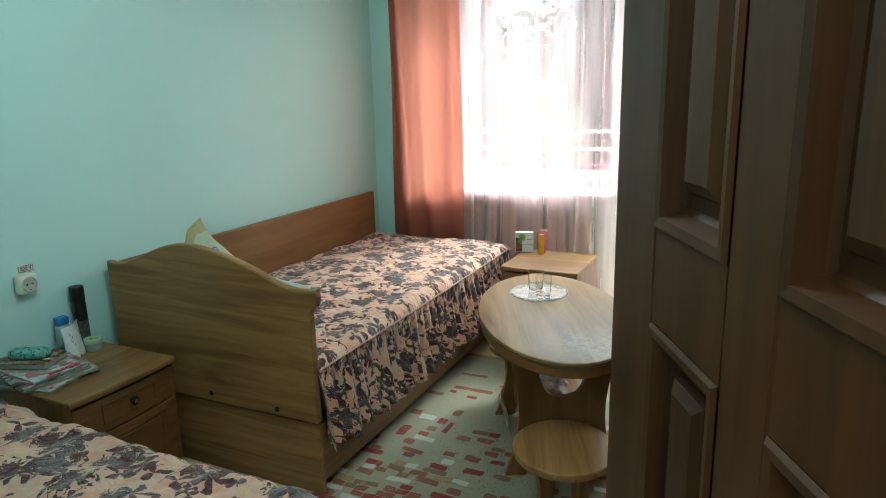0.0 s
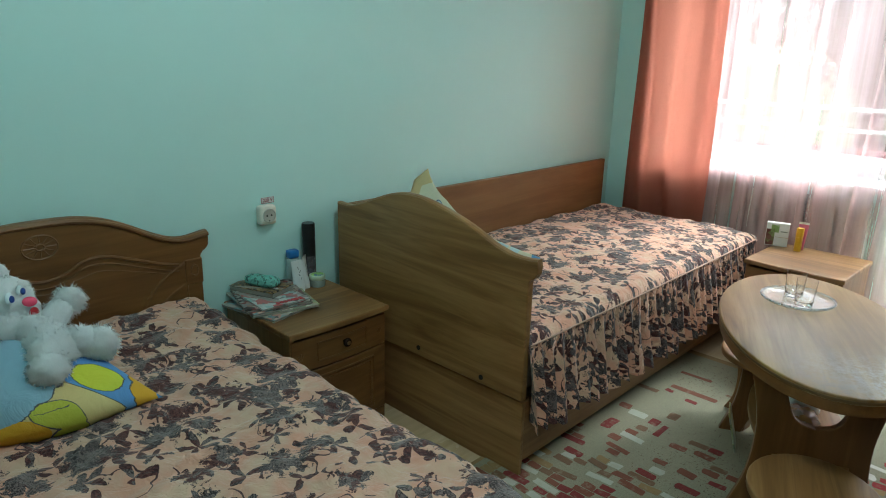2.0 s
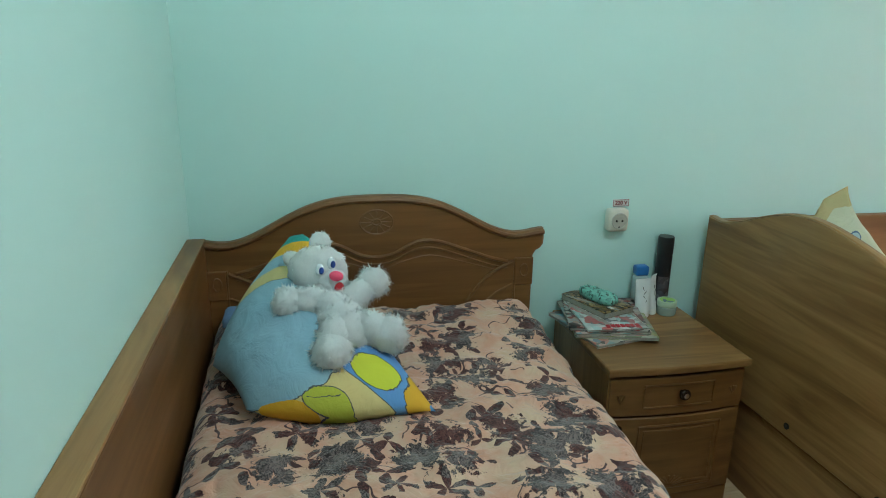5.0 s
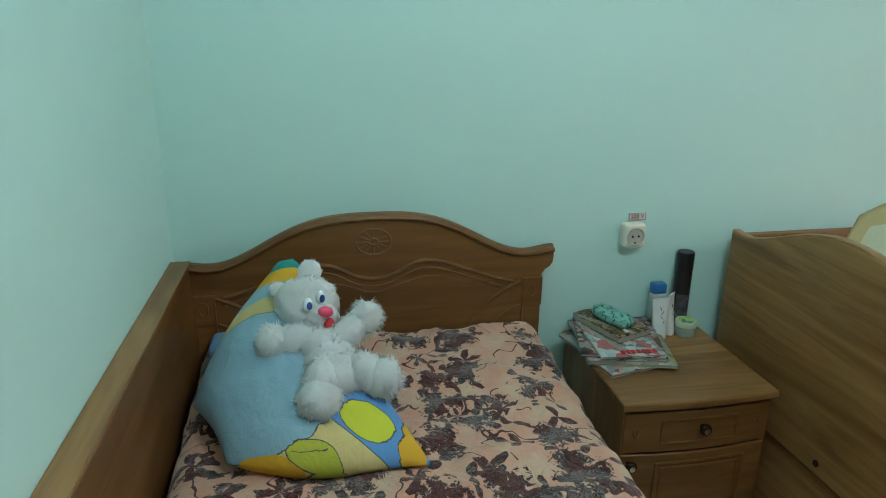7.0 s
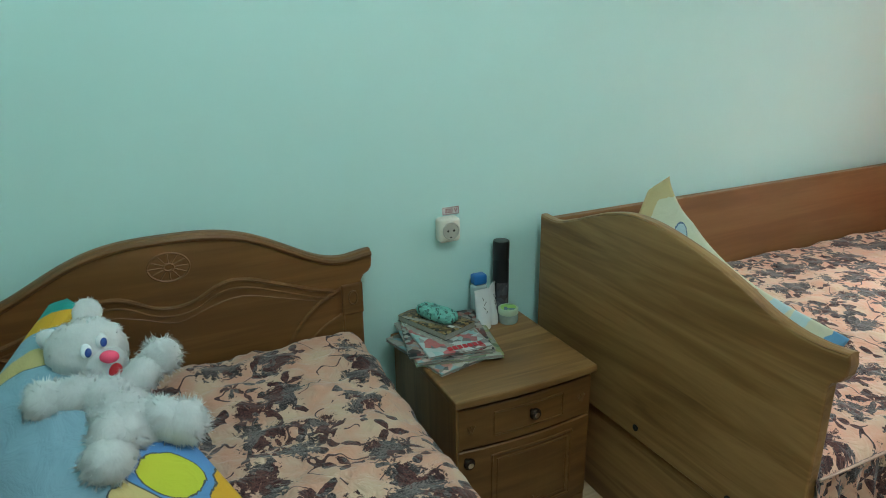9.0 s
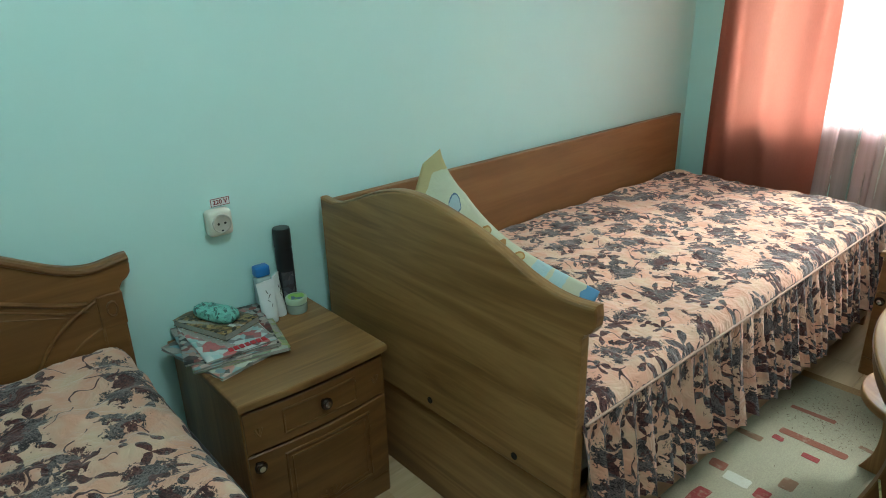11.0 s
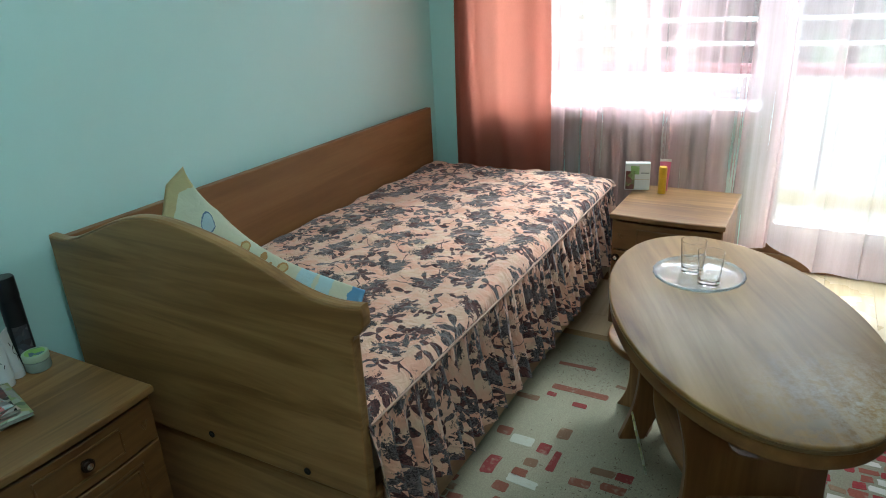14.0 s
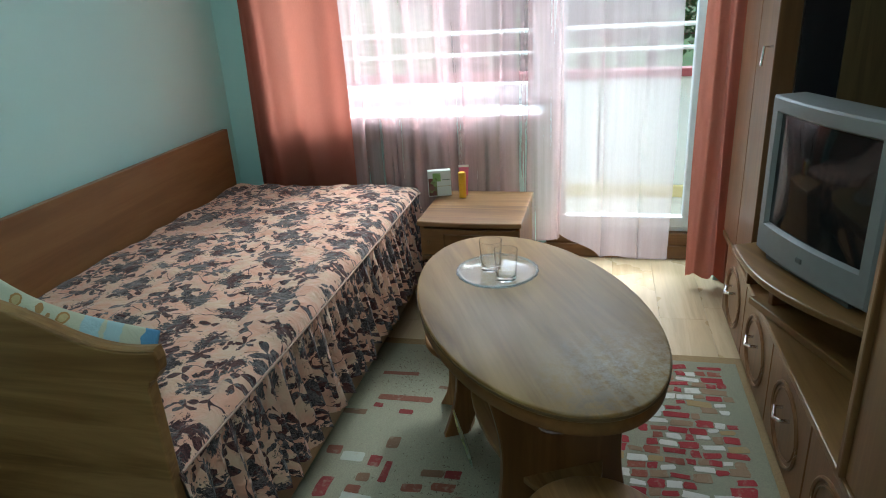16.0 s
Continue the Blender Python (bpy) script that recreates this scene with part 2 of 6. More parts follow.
    col = mixc(nt, mth(nt, "MULTIPLY", stem, gate), col, (0.07, 0.03, 0.03))
    layers = ((cell * 2.3, 3.3, 0.036, 1.0, 3.2, 0.012, 0.35), (cell * 1.7, 7.9, 0.046, 1.5, 3.0, 0.030, 0.45),
              (cell * 1.25, 5.1, 0.046, 2.5, 1.6, 0.075, 0.45), (cell * 0.98, 0.4, 0.053, 1.5, 0.28, 0.16, 0.97))
    for i, (sc, off, r0, pet, sharp, jag, keep) in enumerate(layers):
        mask, pick, rel = motif(sc, off + seed, r0, pet, sharp, jag, keep)
        grey = mth(nt, "GREATER_THAN", mth(nt, "MULTIPLY_ADD", pick, 0.25, hue_n), 0.575)
        dark = mixc(nt, grey, (0.036, 0.010, 0.012), (0.026, 0.018, 0.020))
        light = mixc(nt, grey, (0.125, 0.046, 0.040), (0.178, 0.138, 0.134))
        rim = ramp(nt, mth(nt, "MULTIPLY_ADD", vein, 1.0, mth(nt, "MULTIPLY", rel, -0.16)), [(0.38, (0, 0, 0)), (0.46, (1, 1, 1))])
        tone = mixc(nt, rim, dark, light)
        col = mixc(nt, mask, col, tone)
    nt.links.new(col, bs.inputs["Base Color"])
    bs.inputs["Roughness"].default_value = 0.8
    bs.inputs["Specular IOR Level"].default_value = 0.25
    bs.inputs["Sheen Weight"].default_value = 0.24
    fine = noise_tex(nt, uv, 22, 4, 0.55, 0.8)
    bump(nt, bs, fine, 0.75, 0.02)
    return m


M_FLORAL = mat_floral("floral_bedspread", (0.74, 0.465, 0.335), 7.5, 0.0)
M_FLORAL_F = mat_floral("floral_frill", (0.74, 0.45, 0.32), 8.8, 4.3)
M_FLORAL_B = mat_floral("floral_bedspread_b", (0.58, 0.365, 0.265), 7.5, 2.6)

# ---- mesh helpers ----


def part(name, bm, material, parent=None, label="", smooth=False, angle=None):
    me = bpy.data.meshes.new(name)
    bmesh.ops.recalc_face_normals(bm, faces=bm.faces)
    if smooth:
        for f in bm.faces:
            f.smooth = True
        if angle:
            for e in bm.edges:
                if len(e.link_faces) == 2 and e.calc_face_angle(0) > radians(angle):
                    e.smooth = False
    bm.to_mesh(me)
    bm.free()
    for mm in material if isinstance(material, (list, tuple)) else [material]:
        me.materials.append(mm)
    ob = new(name, me)
    if parent:
        ob.parent = parent
        if parent.type == "EMPTY":
            ob.matrix_parent_inverse = parent.matrix_basis.inverted()
    if label:
        ob["label"] = label
    return ob


def thing(name, m, label, category, group="", kind=""):
    e = new(name)
    e.empty_display_size = 0.1
    e.matrix_world = m
    return tagged(e, label, category, group, kind)


def solo(name, bm, material, label, category, group="", kind="", **kw):
    return tagged(part(name, bm, material, None, **kw), label, category, group, kind)


def box(x0, x1, y0, y1, z0, z1, bev=0.0, seg=2, bm=None):
    b = bmesh.new()
    bmesh.ops.create_cube(b, size=1)
    for v in b.verts:
        v.co = Vector(((x0 + x1) / 2 + v.co.x * (x1 - x0), (y0 + y1) / 2 + v.co.y * (y1 - y0), (z0 + z1) / 2 + v.co.z * (z1 - z0)))
    if bev:
        bmesh.ops.bevel(b, geom=b.edges[:], offset=bev, segments=seg, affect="EDGES", profile=0.5)
    return join(bm, b) if bm else b


def join(bm, other):
    me = bpy.data.meshes.new("tmp")
    other.to_mesh(me)
    other.free()
    bm.from_mesh(me)
    bpy.data.meshes.remove(me)
    return bm


def slab(pts, plane, a, b, bev=0.0, seg=2, bm=None):
    """A closed outline in a plane ('xy', 'yz' or 'xz'), extruded from a to b on the third axis."""
    m = bmesh.new()

    def at(p, h):
        return {"xy": (p[0], p[1], h), "yz": (h, p[0], p[1]), "xz": (p[0], h, p[1])}[plane]
    f0 = m.faces.new([m.verts.new(at(p, a)) for p in pts])
    r = bmesh.ops.extrude_face_region(m, geom=[f0])
    d = Vector(at((0, 0), b)) - Vector(at((0, 0), a))
    for v in r["geom"]:
        if isinstance(v, bmesh.types.BMVert):
            v.co += d
    bmesh.ops.recalc_face_normals(m, faces=m.faces)
    if bev:
        rim = [e for e in m.edges if len(e.link_faces) == 2 and any(len(f.verts) > 4 or len(pts) == 4 for f in e.link_faces) and e.calc_face_angle(0) > 0.9]
        bmesh.ops.bevel(m, geom=rim, offset=bev, segments=seg, affect="EDGES", profile=0.5)
    return join(bm, m) if bm else m


def lathe(profile, n=24, bm=None, m=None):
    """A turned body round z from (radius, height) pairs."""
    b = bmesh.new()
    rings = []
    for r, z in profile:
        if r < 1e-6:
            rings.append([b.verts.new((0, 0, z))])
        else:
            rings.append([b.verts.new((r * math.cos(2 * math.pi * i / n), r * math.sin(2 * math.pi * i / n), z)) for i in range(n)])
    for p, q in zip(rings, rings[1:]):
        for i in range(n):
            k = (i + 1) % n
            f = [p[i % len(p)], p[k % len(p)], q[k % len(q)], q[i % len(q)]]
            f = list(dict.fromkeys(f))
            if len(f) > 2:
                b.faces.new(f)
    for end in (rings[0], rings[-1]):
        if len(end) > 2:
            b.faces.new(end)
    if m is not None:
        bmesh.ops.transform(b, matrix=m, verts=b.verts)
    return join(bm, b) if bm else b


def tube(path, r, n=8, bm=None, flat=1.0):
    """A round bar along a path of points."""
    b = bmesh.new()
    P = [Vector(p) for p in path]
    rings = []
    for i, p in enumerate(P):
        t = (P[min(i + 1, len(P) - 1)] - P[max(i - 1, 0)]).normalized()
        s = t.cross(Vector((0, 0, 1)))
        if s.length < 1e-3:
            s = t.cross(Vector((0, 1, 0)))
        s.normalize()
        u = s.cross(t)
        rings.append([b.verts.new(p + (s * math.cos(2 * math.pi * k / n) + u * math.sin(2 * math.pi * k / n) * flat) * r) for k in range(n)])
    for p, q in zip(rings, rings[1:]):
        for k in range(n):
            b.faces.new((p[k], p[(k + 1) % n], q[(k + 1) % n], q[k]))
    b.faces.new(rings[0])
    b.faces.new(rings[-1])
    return join(bm, b) if bm else b


def sheet(nu, nv, fn, uvfn=None, thick=0.0):
    """A grid of faces from fn(u, v), u and v from 0 to 1, with an optional UV map and a back side."""
    b = bmesh.new()
    g = [[b.verts.new(fn(i / nu, j / nv)) for j in range(nv + 1)] for i in range(nu + 1)]
    lay = b.loops.layers.uv.new("UVMap") if uvfn else None
    for i in range(nu):
        for j in range(nv):
            ids = ((i, j), (i + 1, j), (i + 1, j + 1), (i, j + 1))
            f = b.faces.new([g[p][q] for p, q in ids])
            if uvfn:
                for lp, (p, q) in zip(f.loops, ids):
                    lp[lay].uv = uvfn(p / nu, q / nv)
    if thick:
        bmesh.ops.recalc_face_normals(b, faces=b.faces)
        bmesh.ops.solidify(b, geom=b.faces[:], thickness=thick)
    return b


def smooth01(t):
    t = max(0.0, min(1.0, t))
    return t * t * (3 - 2 * t)


def curve_of(pts, n):
    """A smooth line through knots (Catmull-Rom), n steps a span."""
    P = [pts[0]] + list(pts) + [pts[-1]]
    out = []
    for i in range(1, len(P) - 2):
        a, b, c, d = (Vector((*p, 0)) if len(p) == 2 else Vector(p) for p in P[i - 1:i + 3])
        for k in range(n):
            t = k / n
            out.append(0.5 * (2 * b + (c - a) * t + (2 * a - 5 * b + 4 * c - d) * t * t + (3 * b - a - 3 * c + d) * t ** 3))
    out.append(Vector((*pts[-1], 0)) if len(pts[-1]) == 2 else Vector(pts[-1]))
    return [tuple(v[:len(pts[0])]) for v in out]


# ---- structure ----
X0, X1, Y0, Y1, H = 0.096, 3.88, 0.034, -2.9, 2.6
DY0, DY1, DH = -2.578, -1.80, 2.06   # entrance opening in the west wall
XW = 4.15   # back of the window niche
tagged(solo("floor", box(-1.6, XW + 0.2, -3.2, 0.2, -0.12, -0.004), M_EDGE, "pale wood laminate floor under the furniture", "floor", kind="structure"))
solo("ceiling", box(-1.6, XW + 0.2, -3.1, 0.2, H, H + 0.1), M_CEIL, "plain white painted ceiling", "ceiling", kind="structure")
solo("wall_north", box(-0.1, XW + 0.22, Y0, Y0 + 0.15, -0.05, H), M_WALL, "mint green painted plaster wall", "wall", kind="structure")
solo("wall_south", box(-1.6, XW + 0.22, Y1 - 0.15, Y1, -0.05, H), M_WALL, "mint green painted plaster wall behind the wall unit", "wall", kind="structure")
w = box(X0 - 0.12, X0, DY1, Y0, -0.05, H)
box(X0 - 0.12, X0, Y1, DY0, -0.05, H, bm=w)
box(X0 - 0.12, X0, DY0, DY1, DH, H, bm=w)
solo("wall_west", w, M_WALL, "mint green painted wall with the entrance opening", "wall", kind="structure")
# corridor behind the entrance
w = box(-1.6, -1.45, -3.1, -1.2, -0.05, H)
box(-1.6, X0 - 0.12, -1.3, -1.2, -0.05, H, bm=w)
solo("wall_corridor", w, M_CEIL, "plain pale corridor wall beyond the entrance", "wall", kind="structure")
# window wall: window opening, balcony door opening
WY0, WY1, WZ0, WZ1 = -0.29, -1.567, 0.80, 2.25
BY0, BY1, BZ0 = -1.572, -2.315, 0.135
NY0, NY1 = -0.25, -2.36   # sides of the niche
w = box(X1, XW + 0.22, NY0, Y0, -0.05, H)
box(XW, XW + 0.22, WY0, NY0, -0.05, H, bm=w)
box(XW, XW + 0.22, WY1, WY0, -0.05, WZ0, bm=w)
box(X1, XW + 0.22, NY1, NY0, WZ1, H, bm=w)
box(X1, XW + 0.22, Y1, NY1, -0.05, H, bm=w)
box(XW, XW + 0.22, NY1, BY1, -0.05, WZ1, bm=w)
box(XW + 0.03, XW + 0.22, BY1, WY1, -0.05, 0.03, bm=w)
solo("wall_east", w, M_WALL, "mint green wall with the window and balcony door openings", "wall", kind="structure")

# laminate floor boards
M_FLOOR = mat_wood("pale_laminate", (0.46, 0.33, 0.19), (0.57, 0.42, 0.25), (0.65, 0.50, 0.33), "x", 0.28)


def floor_boards():
    fl = bpy.data.objects["floor"]
    rnd = random.Random(4)
    bw, x_end = 0.193, XW + 0.02
    y, row = Y0, 0
    me_cache = {}
    while y > Y1:
        y2 = max(y - bw, Y1)
        x = 0.0 - rnd.uniform(0.1, 1.2)
        while x < x_end:
            x2 = x + 1.29
            a, b = max(x, -0.02), min(x2, x_end)
            if b - a > 0.03:
                key = (round(b - a, 3), round(y - y2, 3))
                if key not in me_cache:
                    ob = part("floor_board", box(0, key[0] - 0.0005, -key[1] + 0.0005, 0, -0.0035, 0, 0.0008, 1), M_FLOOR, fl)
                    me_cache[key] = ob.data
                else:
                    ob = new("floor_board", me_cache[key])
                    ob.parent = fl
                ob.location = (a, y, 0)
            x = x2
        y = y2
        row += 1


# skirting and sill
solo("baseboard_north", box(X0, X1, Y0 - 0.012, Y0, 0.001, 0.055, 0.004), M_CREAM, "cream skirting strip along the mint wall", "skirting", kind="structure")
solo("window_sill", box(3.872, XW + 0.05, -1.545, NY0 - 0.002, 0.772, 0.803, 0.006), M_UPVC, "white plastic window sill above the radiator", "window sill", kind="structure")

# ---- window and balcony door ----


def framed(name, y0, y1, z0, z1, x, fr, label, cat, mull=None):
    """White plastic frame with a sash and a glass pane; y0 > y1."""
    e = thing(name, pose(x, (y0 + y1) / 2, z0), label, cat, kind="structure")

    def ring(nm, a0, a1, b0, b1, t, d0, d1):
        for k, (p0, p1, q0, q1) in enumerate(((a1, a0, b0, b0 + t), (a1, a0, b1 - t, b1), (a1, a1 + t, b0 + t, b1 - t), (a0 - t, a0, b0 + t, b1 - t))):
            part(nm, box(d0, d1, p0, p1, q0, q1, 0.004, 1), M_UPVC, e)
    ring("window_frame", y0, y1, z0, z1, fr, x, x + 0.07)
    ring("sash", y0 - fr + 0.01, y1 + fr - 0.01, z0 + fr - 0.01, z1 - fr + 0.01, 0.055, x - 0.012, x + 0.05)
    s = fr + 0.045
    gl = part("pane", box(x + 0.014, x + 0.02, y1 + s, y0 - s, z0 + s, z1 - s), M_GLASS, e)
    gl.visible_shadow = False
    return e, s


win, s = framed("window_1", WY0, WY1, WZ0 + 0.025, WZ1, XW + 0.035, 0.035, "white plastic window over the radiator", "window")
part("handle", tube([(XW + 0.023, WY1 + 0.06, 1.5), (XW - 0.01, WY1 + 0.06, 1.5), (XW - 0.01, WY1 + 0.06, 1.38)], 0.009), M_UPVC, win)
part("window_frame", box(XW + 0.02, XW + 0.1, WY1, WY0, WZ0 + 0.003, WZ0 + 0.0249, 0.003, 1), M_UPVC, win)
bdoor, s = framed("balcony_door", BY0, BY1, BZ0, WZ1, XW + 0.025, 0.035, "white plastic balcony door with one tall glass pane", "door")
part("handle", tube([(XW + 0.013, BY0 - 0.06, 1.1), (XW - 0.022, BY0 - 0.06, 1.1), (XW - 0.022, BY0 - 0.06, 0.98)], 0.009), M_UPVC, bdoor)
solo("threshold", box(XW - 0.01, XW + 0.2, BY1 - 0.04, BY0 + 0.02, 0.031, BZ0 - 0.001, 0.006), M_BR_Y, "brown wooden threshold step under the balcony door", "threshold", kind="structure")
solo("threshold_trim", box(XW - 0.026, XW - 0.011, BY1 - 0.04, BY0 + 0.03, 0.0, 0.072, 0.004), M_BR_Y, "brown skirting strip at the foot of the threshold", "trim", kind="structure")


def radiator():
    e = thing("radiator", pose(4.05, -1.08, 0.12), "old cast iron radiator painted cream under the sill", "radiator")
    for k in range(9):
        y = -0.76 - k * 0.078
        pr = [(4.00, 0.17), (4.005, 0.15), (4.05, 0.145), (4.095, 0.15), (4.10, 0.17), (4.10, 0.66), (4.095, 0.69), (4.05, 0.7), (4.005, 0.69), (4.00, 0.66)]
        m = slab([(p[0], p[1]) for p in pr], "xz", y - 0.028, y + 0.028, 0.012, 2)
        part("radiator_section", m, M_RAD, e, smooth=True, angle=40)
    part("pipe", tube([(4.05, -0.66, 0.2), (4.05, -0.5, 0.2), (4.05, -0.5, 0.0)], 0.012), M_RAD, e)
    part("pipe", tube([(4.05, -0.66, 0.65), (4.05, -0.5, 0.65), (4.05, -0.5, 1.2)], 0.012), M_RAD, e)


radiator()


# unseen fixture made up to go with the room's fill light
def added_ceiling_lamp():
    e = thing("added_ceiling_lamp", pose(1.15, -1.50, H), "round white ceiling lamp, unseen, added to go with the fill light", "lamp")
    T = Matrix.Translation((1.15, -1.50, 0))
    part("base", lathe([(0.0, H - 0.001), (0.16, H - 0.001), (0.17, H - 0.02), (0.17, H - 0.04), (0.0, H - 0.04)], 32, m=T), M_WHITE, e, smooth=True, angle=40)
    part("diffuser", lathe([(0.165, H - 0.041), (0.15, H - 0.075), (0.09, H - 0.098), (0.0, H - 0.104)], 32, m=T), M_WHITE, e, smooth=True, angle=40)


added_ceiling_lamp()

# ---- curtains ----


def curtain(name, y0, y1, z0, z1, x, folds, depth, mat, label, cat, hem=None, seed=0, lap=0.0, nu=140, nv=24, ret=False):
    rnd = random.Random(seed)
    ph = [rnd.uniform(0, 6.28) for _ in range(4)]

    def fn(u, v):
        s = u + 0.012 * math.sin(6.28 * folds * 0.37 * u + ph[0])
        d = math.sin(6.28 * folds * s + ph[1]) * (0.65 + 0.35 * math.sin(6.28 * folds * 0.31 * s + ph[2]))
        d += 0.14 * math.sin(6.28 * folds * 2.3 * s + ph[3] + v)
        lo = z0 + (hem(u) if hem else 0)
        z = lo + (z1 - lo) * v
        amp = depth * (1 - 0.35 * v)
        yy = y0 + (y1 - y0) * u
        # unseen return to the wall, added to stop light leaking past the edge
        if ret and u < 0.08:
            amp, x_off = amp * u / 0.08, 0.06 * (1 - u / 0.08)
        else:
            x_off = 0.0
        yy += lap * math.sin(6.28 * folds * 0.9 * s + ph[2]) * (0.7 + 0.3 * math.sin(4 * u + 2 * v))
        return (x + x_off + amp * d + 0.01 * math.sin(3 * v + 5 * u), yy + 0.008 * math.sin(2.2 * v * 3 + 9 * u), z)
    b = sheet(nu, nv, fn)
    return solo(name, b, mat, label, cat, smooth=True)


curtain("curtain", -0.105, -0.64, 0.03, 2.42, 3.81, 2.6, 0.026, M_CURTAIN, "coral pink curtain hanging in soft folds beside the window", "curtain", seed=2, ret=True)
curtain("curtain", -2.22, -2.44, 0.03, 2.42, 3.80, 2.6, 0.034, M_CURTAIN, "coral pink curtain gathered narrow beside the balcony door", "curtain", seed=5, hem=lambda u: -0.0 + 0.03 * (1 - u))


curtain("tulle_curtain", -0.57, -1.67, 0.10, 2.42, 3.83, 9, 0.026, M_TULLE, "sheer pale pink tulle curtain in front of the window", "curtain", seed=8, hem=lambda u: 0.10 + 0.02 * math.sin(14 * u), nu=360, lap=0.062)
curtain("tulle_curtain", -1.62, -2.13, 0.12, 2.42, 3.835, 3, 0.02, M_TULLE_B, "sheer pale pink tulle curtain hanging before the balcony door", "curtain", seed=11,
        hem=lambda u: 0.14 * (1 - smooth01(u / 0.4)), nu=140, lap=0.035)
cr = thing("curtain_rail", pose(3.82, -1.2, 2.44), "white ceiling curtain rail over the window", "curtain rail")
part("rail", box(3.78, 3.87, -2.48, -0.08, 2.43, 2.47, 0.004), M_UPVC, cr)

# ---- beds ----


def skirt_cloth(name, path, z_top, z_bot, mat, parent, seed, amp=0.024, wave=0.058, nv=10):
    """A gathered valance along a plan line of points."""
    L = [0.0]
    for a, b in zip(path, path[1:]):
        L.append(L[-1] + math.dist(a, b))
    tot = L[-1]

    def plan(s):
        for i in range(len(path) - 1):
            if s <= L[i + 1] or i == len(path) - 2:
                t = (s - L[i]) / (L[i + 1] - L[i])
                a, b = path[i], path[i + 1]
                n = Vector((b[1] - a[1], a[0] - b[0])).normalized()
                return a[0] + (b[0] - a[0]) * t, a[1] + (b[1] - a[1]) * t, n
    n_u = int(tot / 0.010)

    def fn(u, v):
        x, y, n = plan(u * tot)
        s = u * tot
        d = math.sin(6.28 * s / wave + 1.7 * math.sin(s * 5 + seed)) + 0.45 * math.sin(6.28 * s / (wave * 0.47) + seed + 2 * v)
        d *= amp * (v ** 0.8)
        out = 0.030 * v + d
        zz = z_top + (z_bot - z_top) * v + 0.014 * v * math.sin(s * 23 + seed) + 0.012 * v * math.sin(s * 61)
        return (x + n.x * out, y + n.y * out, zz)
    b = sheet(n_u, nv, fn, lambda u, v: (u * tot * 1.7 + seed, 5 + seed + v * (z_top - z_bot)))
    return part(name, b, mat, parent, smooth=True)


def bed_cover(name, x0, x1, y0, y1, z, mat, parent, over, seed, round_r=0.05, bolster=0.0, rumple=0.003):
    """A bedspread top with softly rounded edges and shallow rumples; UV in metres."""
    def fn(u, v):
        x, y = x0 + (x1 - x0) * u, y0 + (y1 - y0) * v
        e = min(u * (x1 - x0), (1 - u) * (x1 - x0), v * abs(y1 - y0), (1 - v) * abs(y1 - y0))
        drop = 0 if e > round_r else round_r - math.sqrt(max(0, round_r ** 2 - (round_r - e) ** 2))
        r = 0.008 * noise.noise(Vector((x * 5, y * 5, seed))) + 0.006 * noise.noise(Vector((x * 13, y * 9, seed + 3)))
        crown = 0.018 * math.sin(math.pi * u) * math.sin(math.pi * v) + bolster * smooth01(1 - abs(y - y0) / 0.55)
        r += rumple * (noise.noise(Vector((x * 9, y * 16, seed + 8))) + 0.6 * abs(noise.noise(Vector((x * 22, y * 26, seed + 5)))))
        return (x, y, z - drop * over + r + crown)
    b = sheet(150, 150, fn, lambda u, v: (x0 + (x1 - x0) * u, y0 + (y1 - y0) * v))
    return part(name, b, mat, parent, smooth=True)


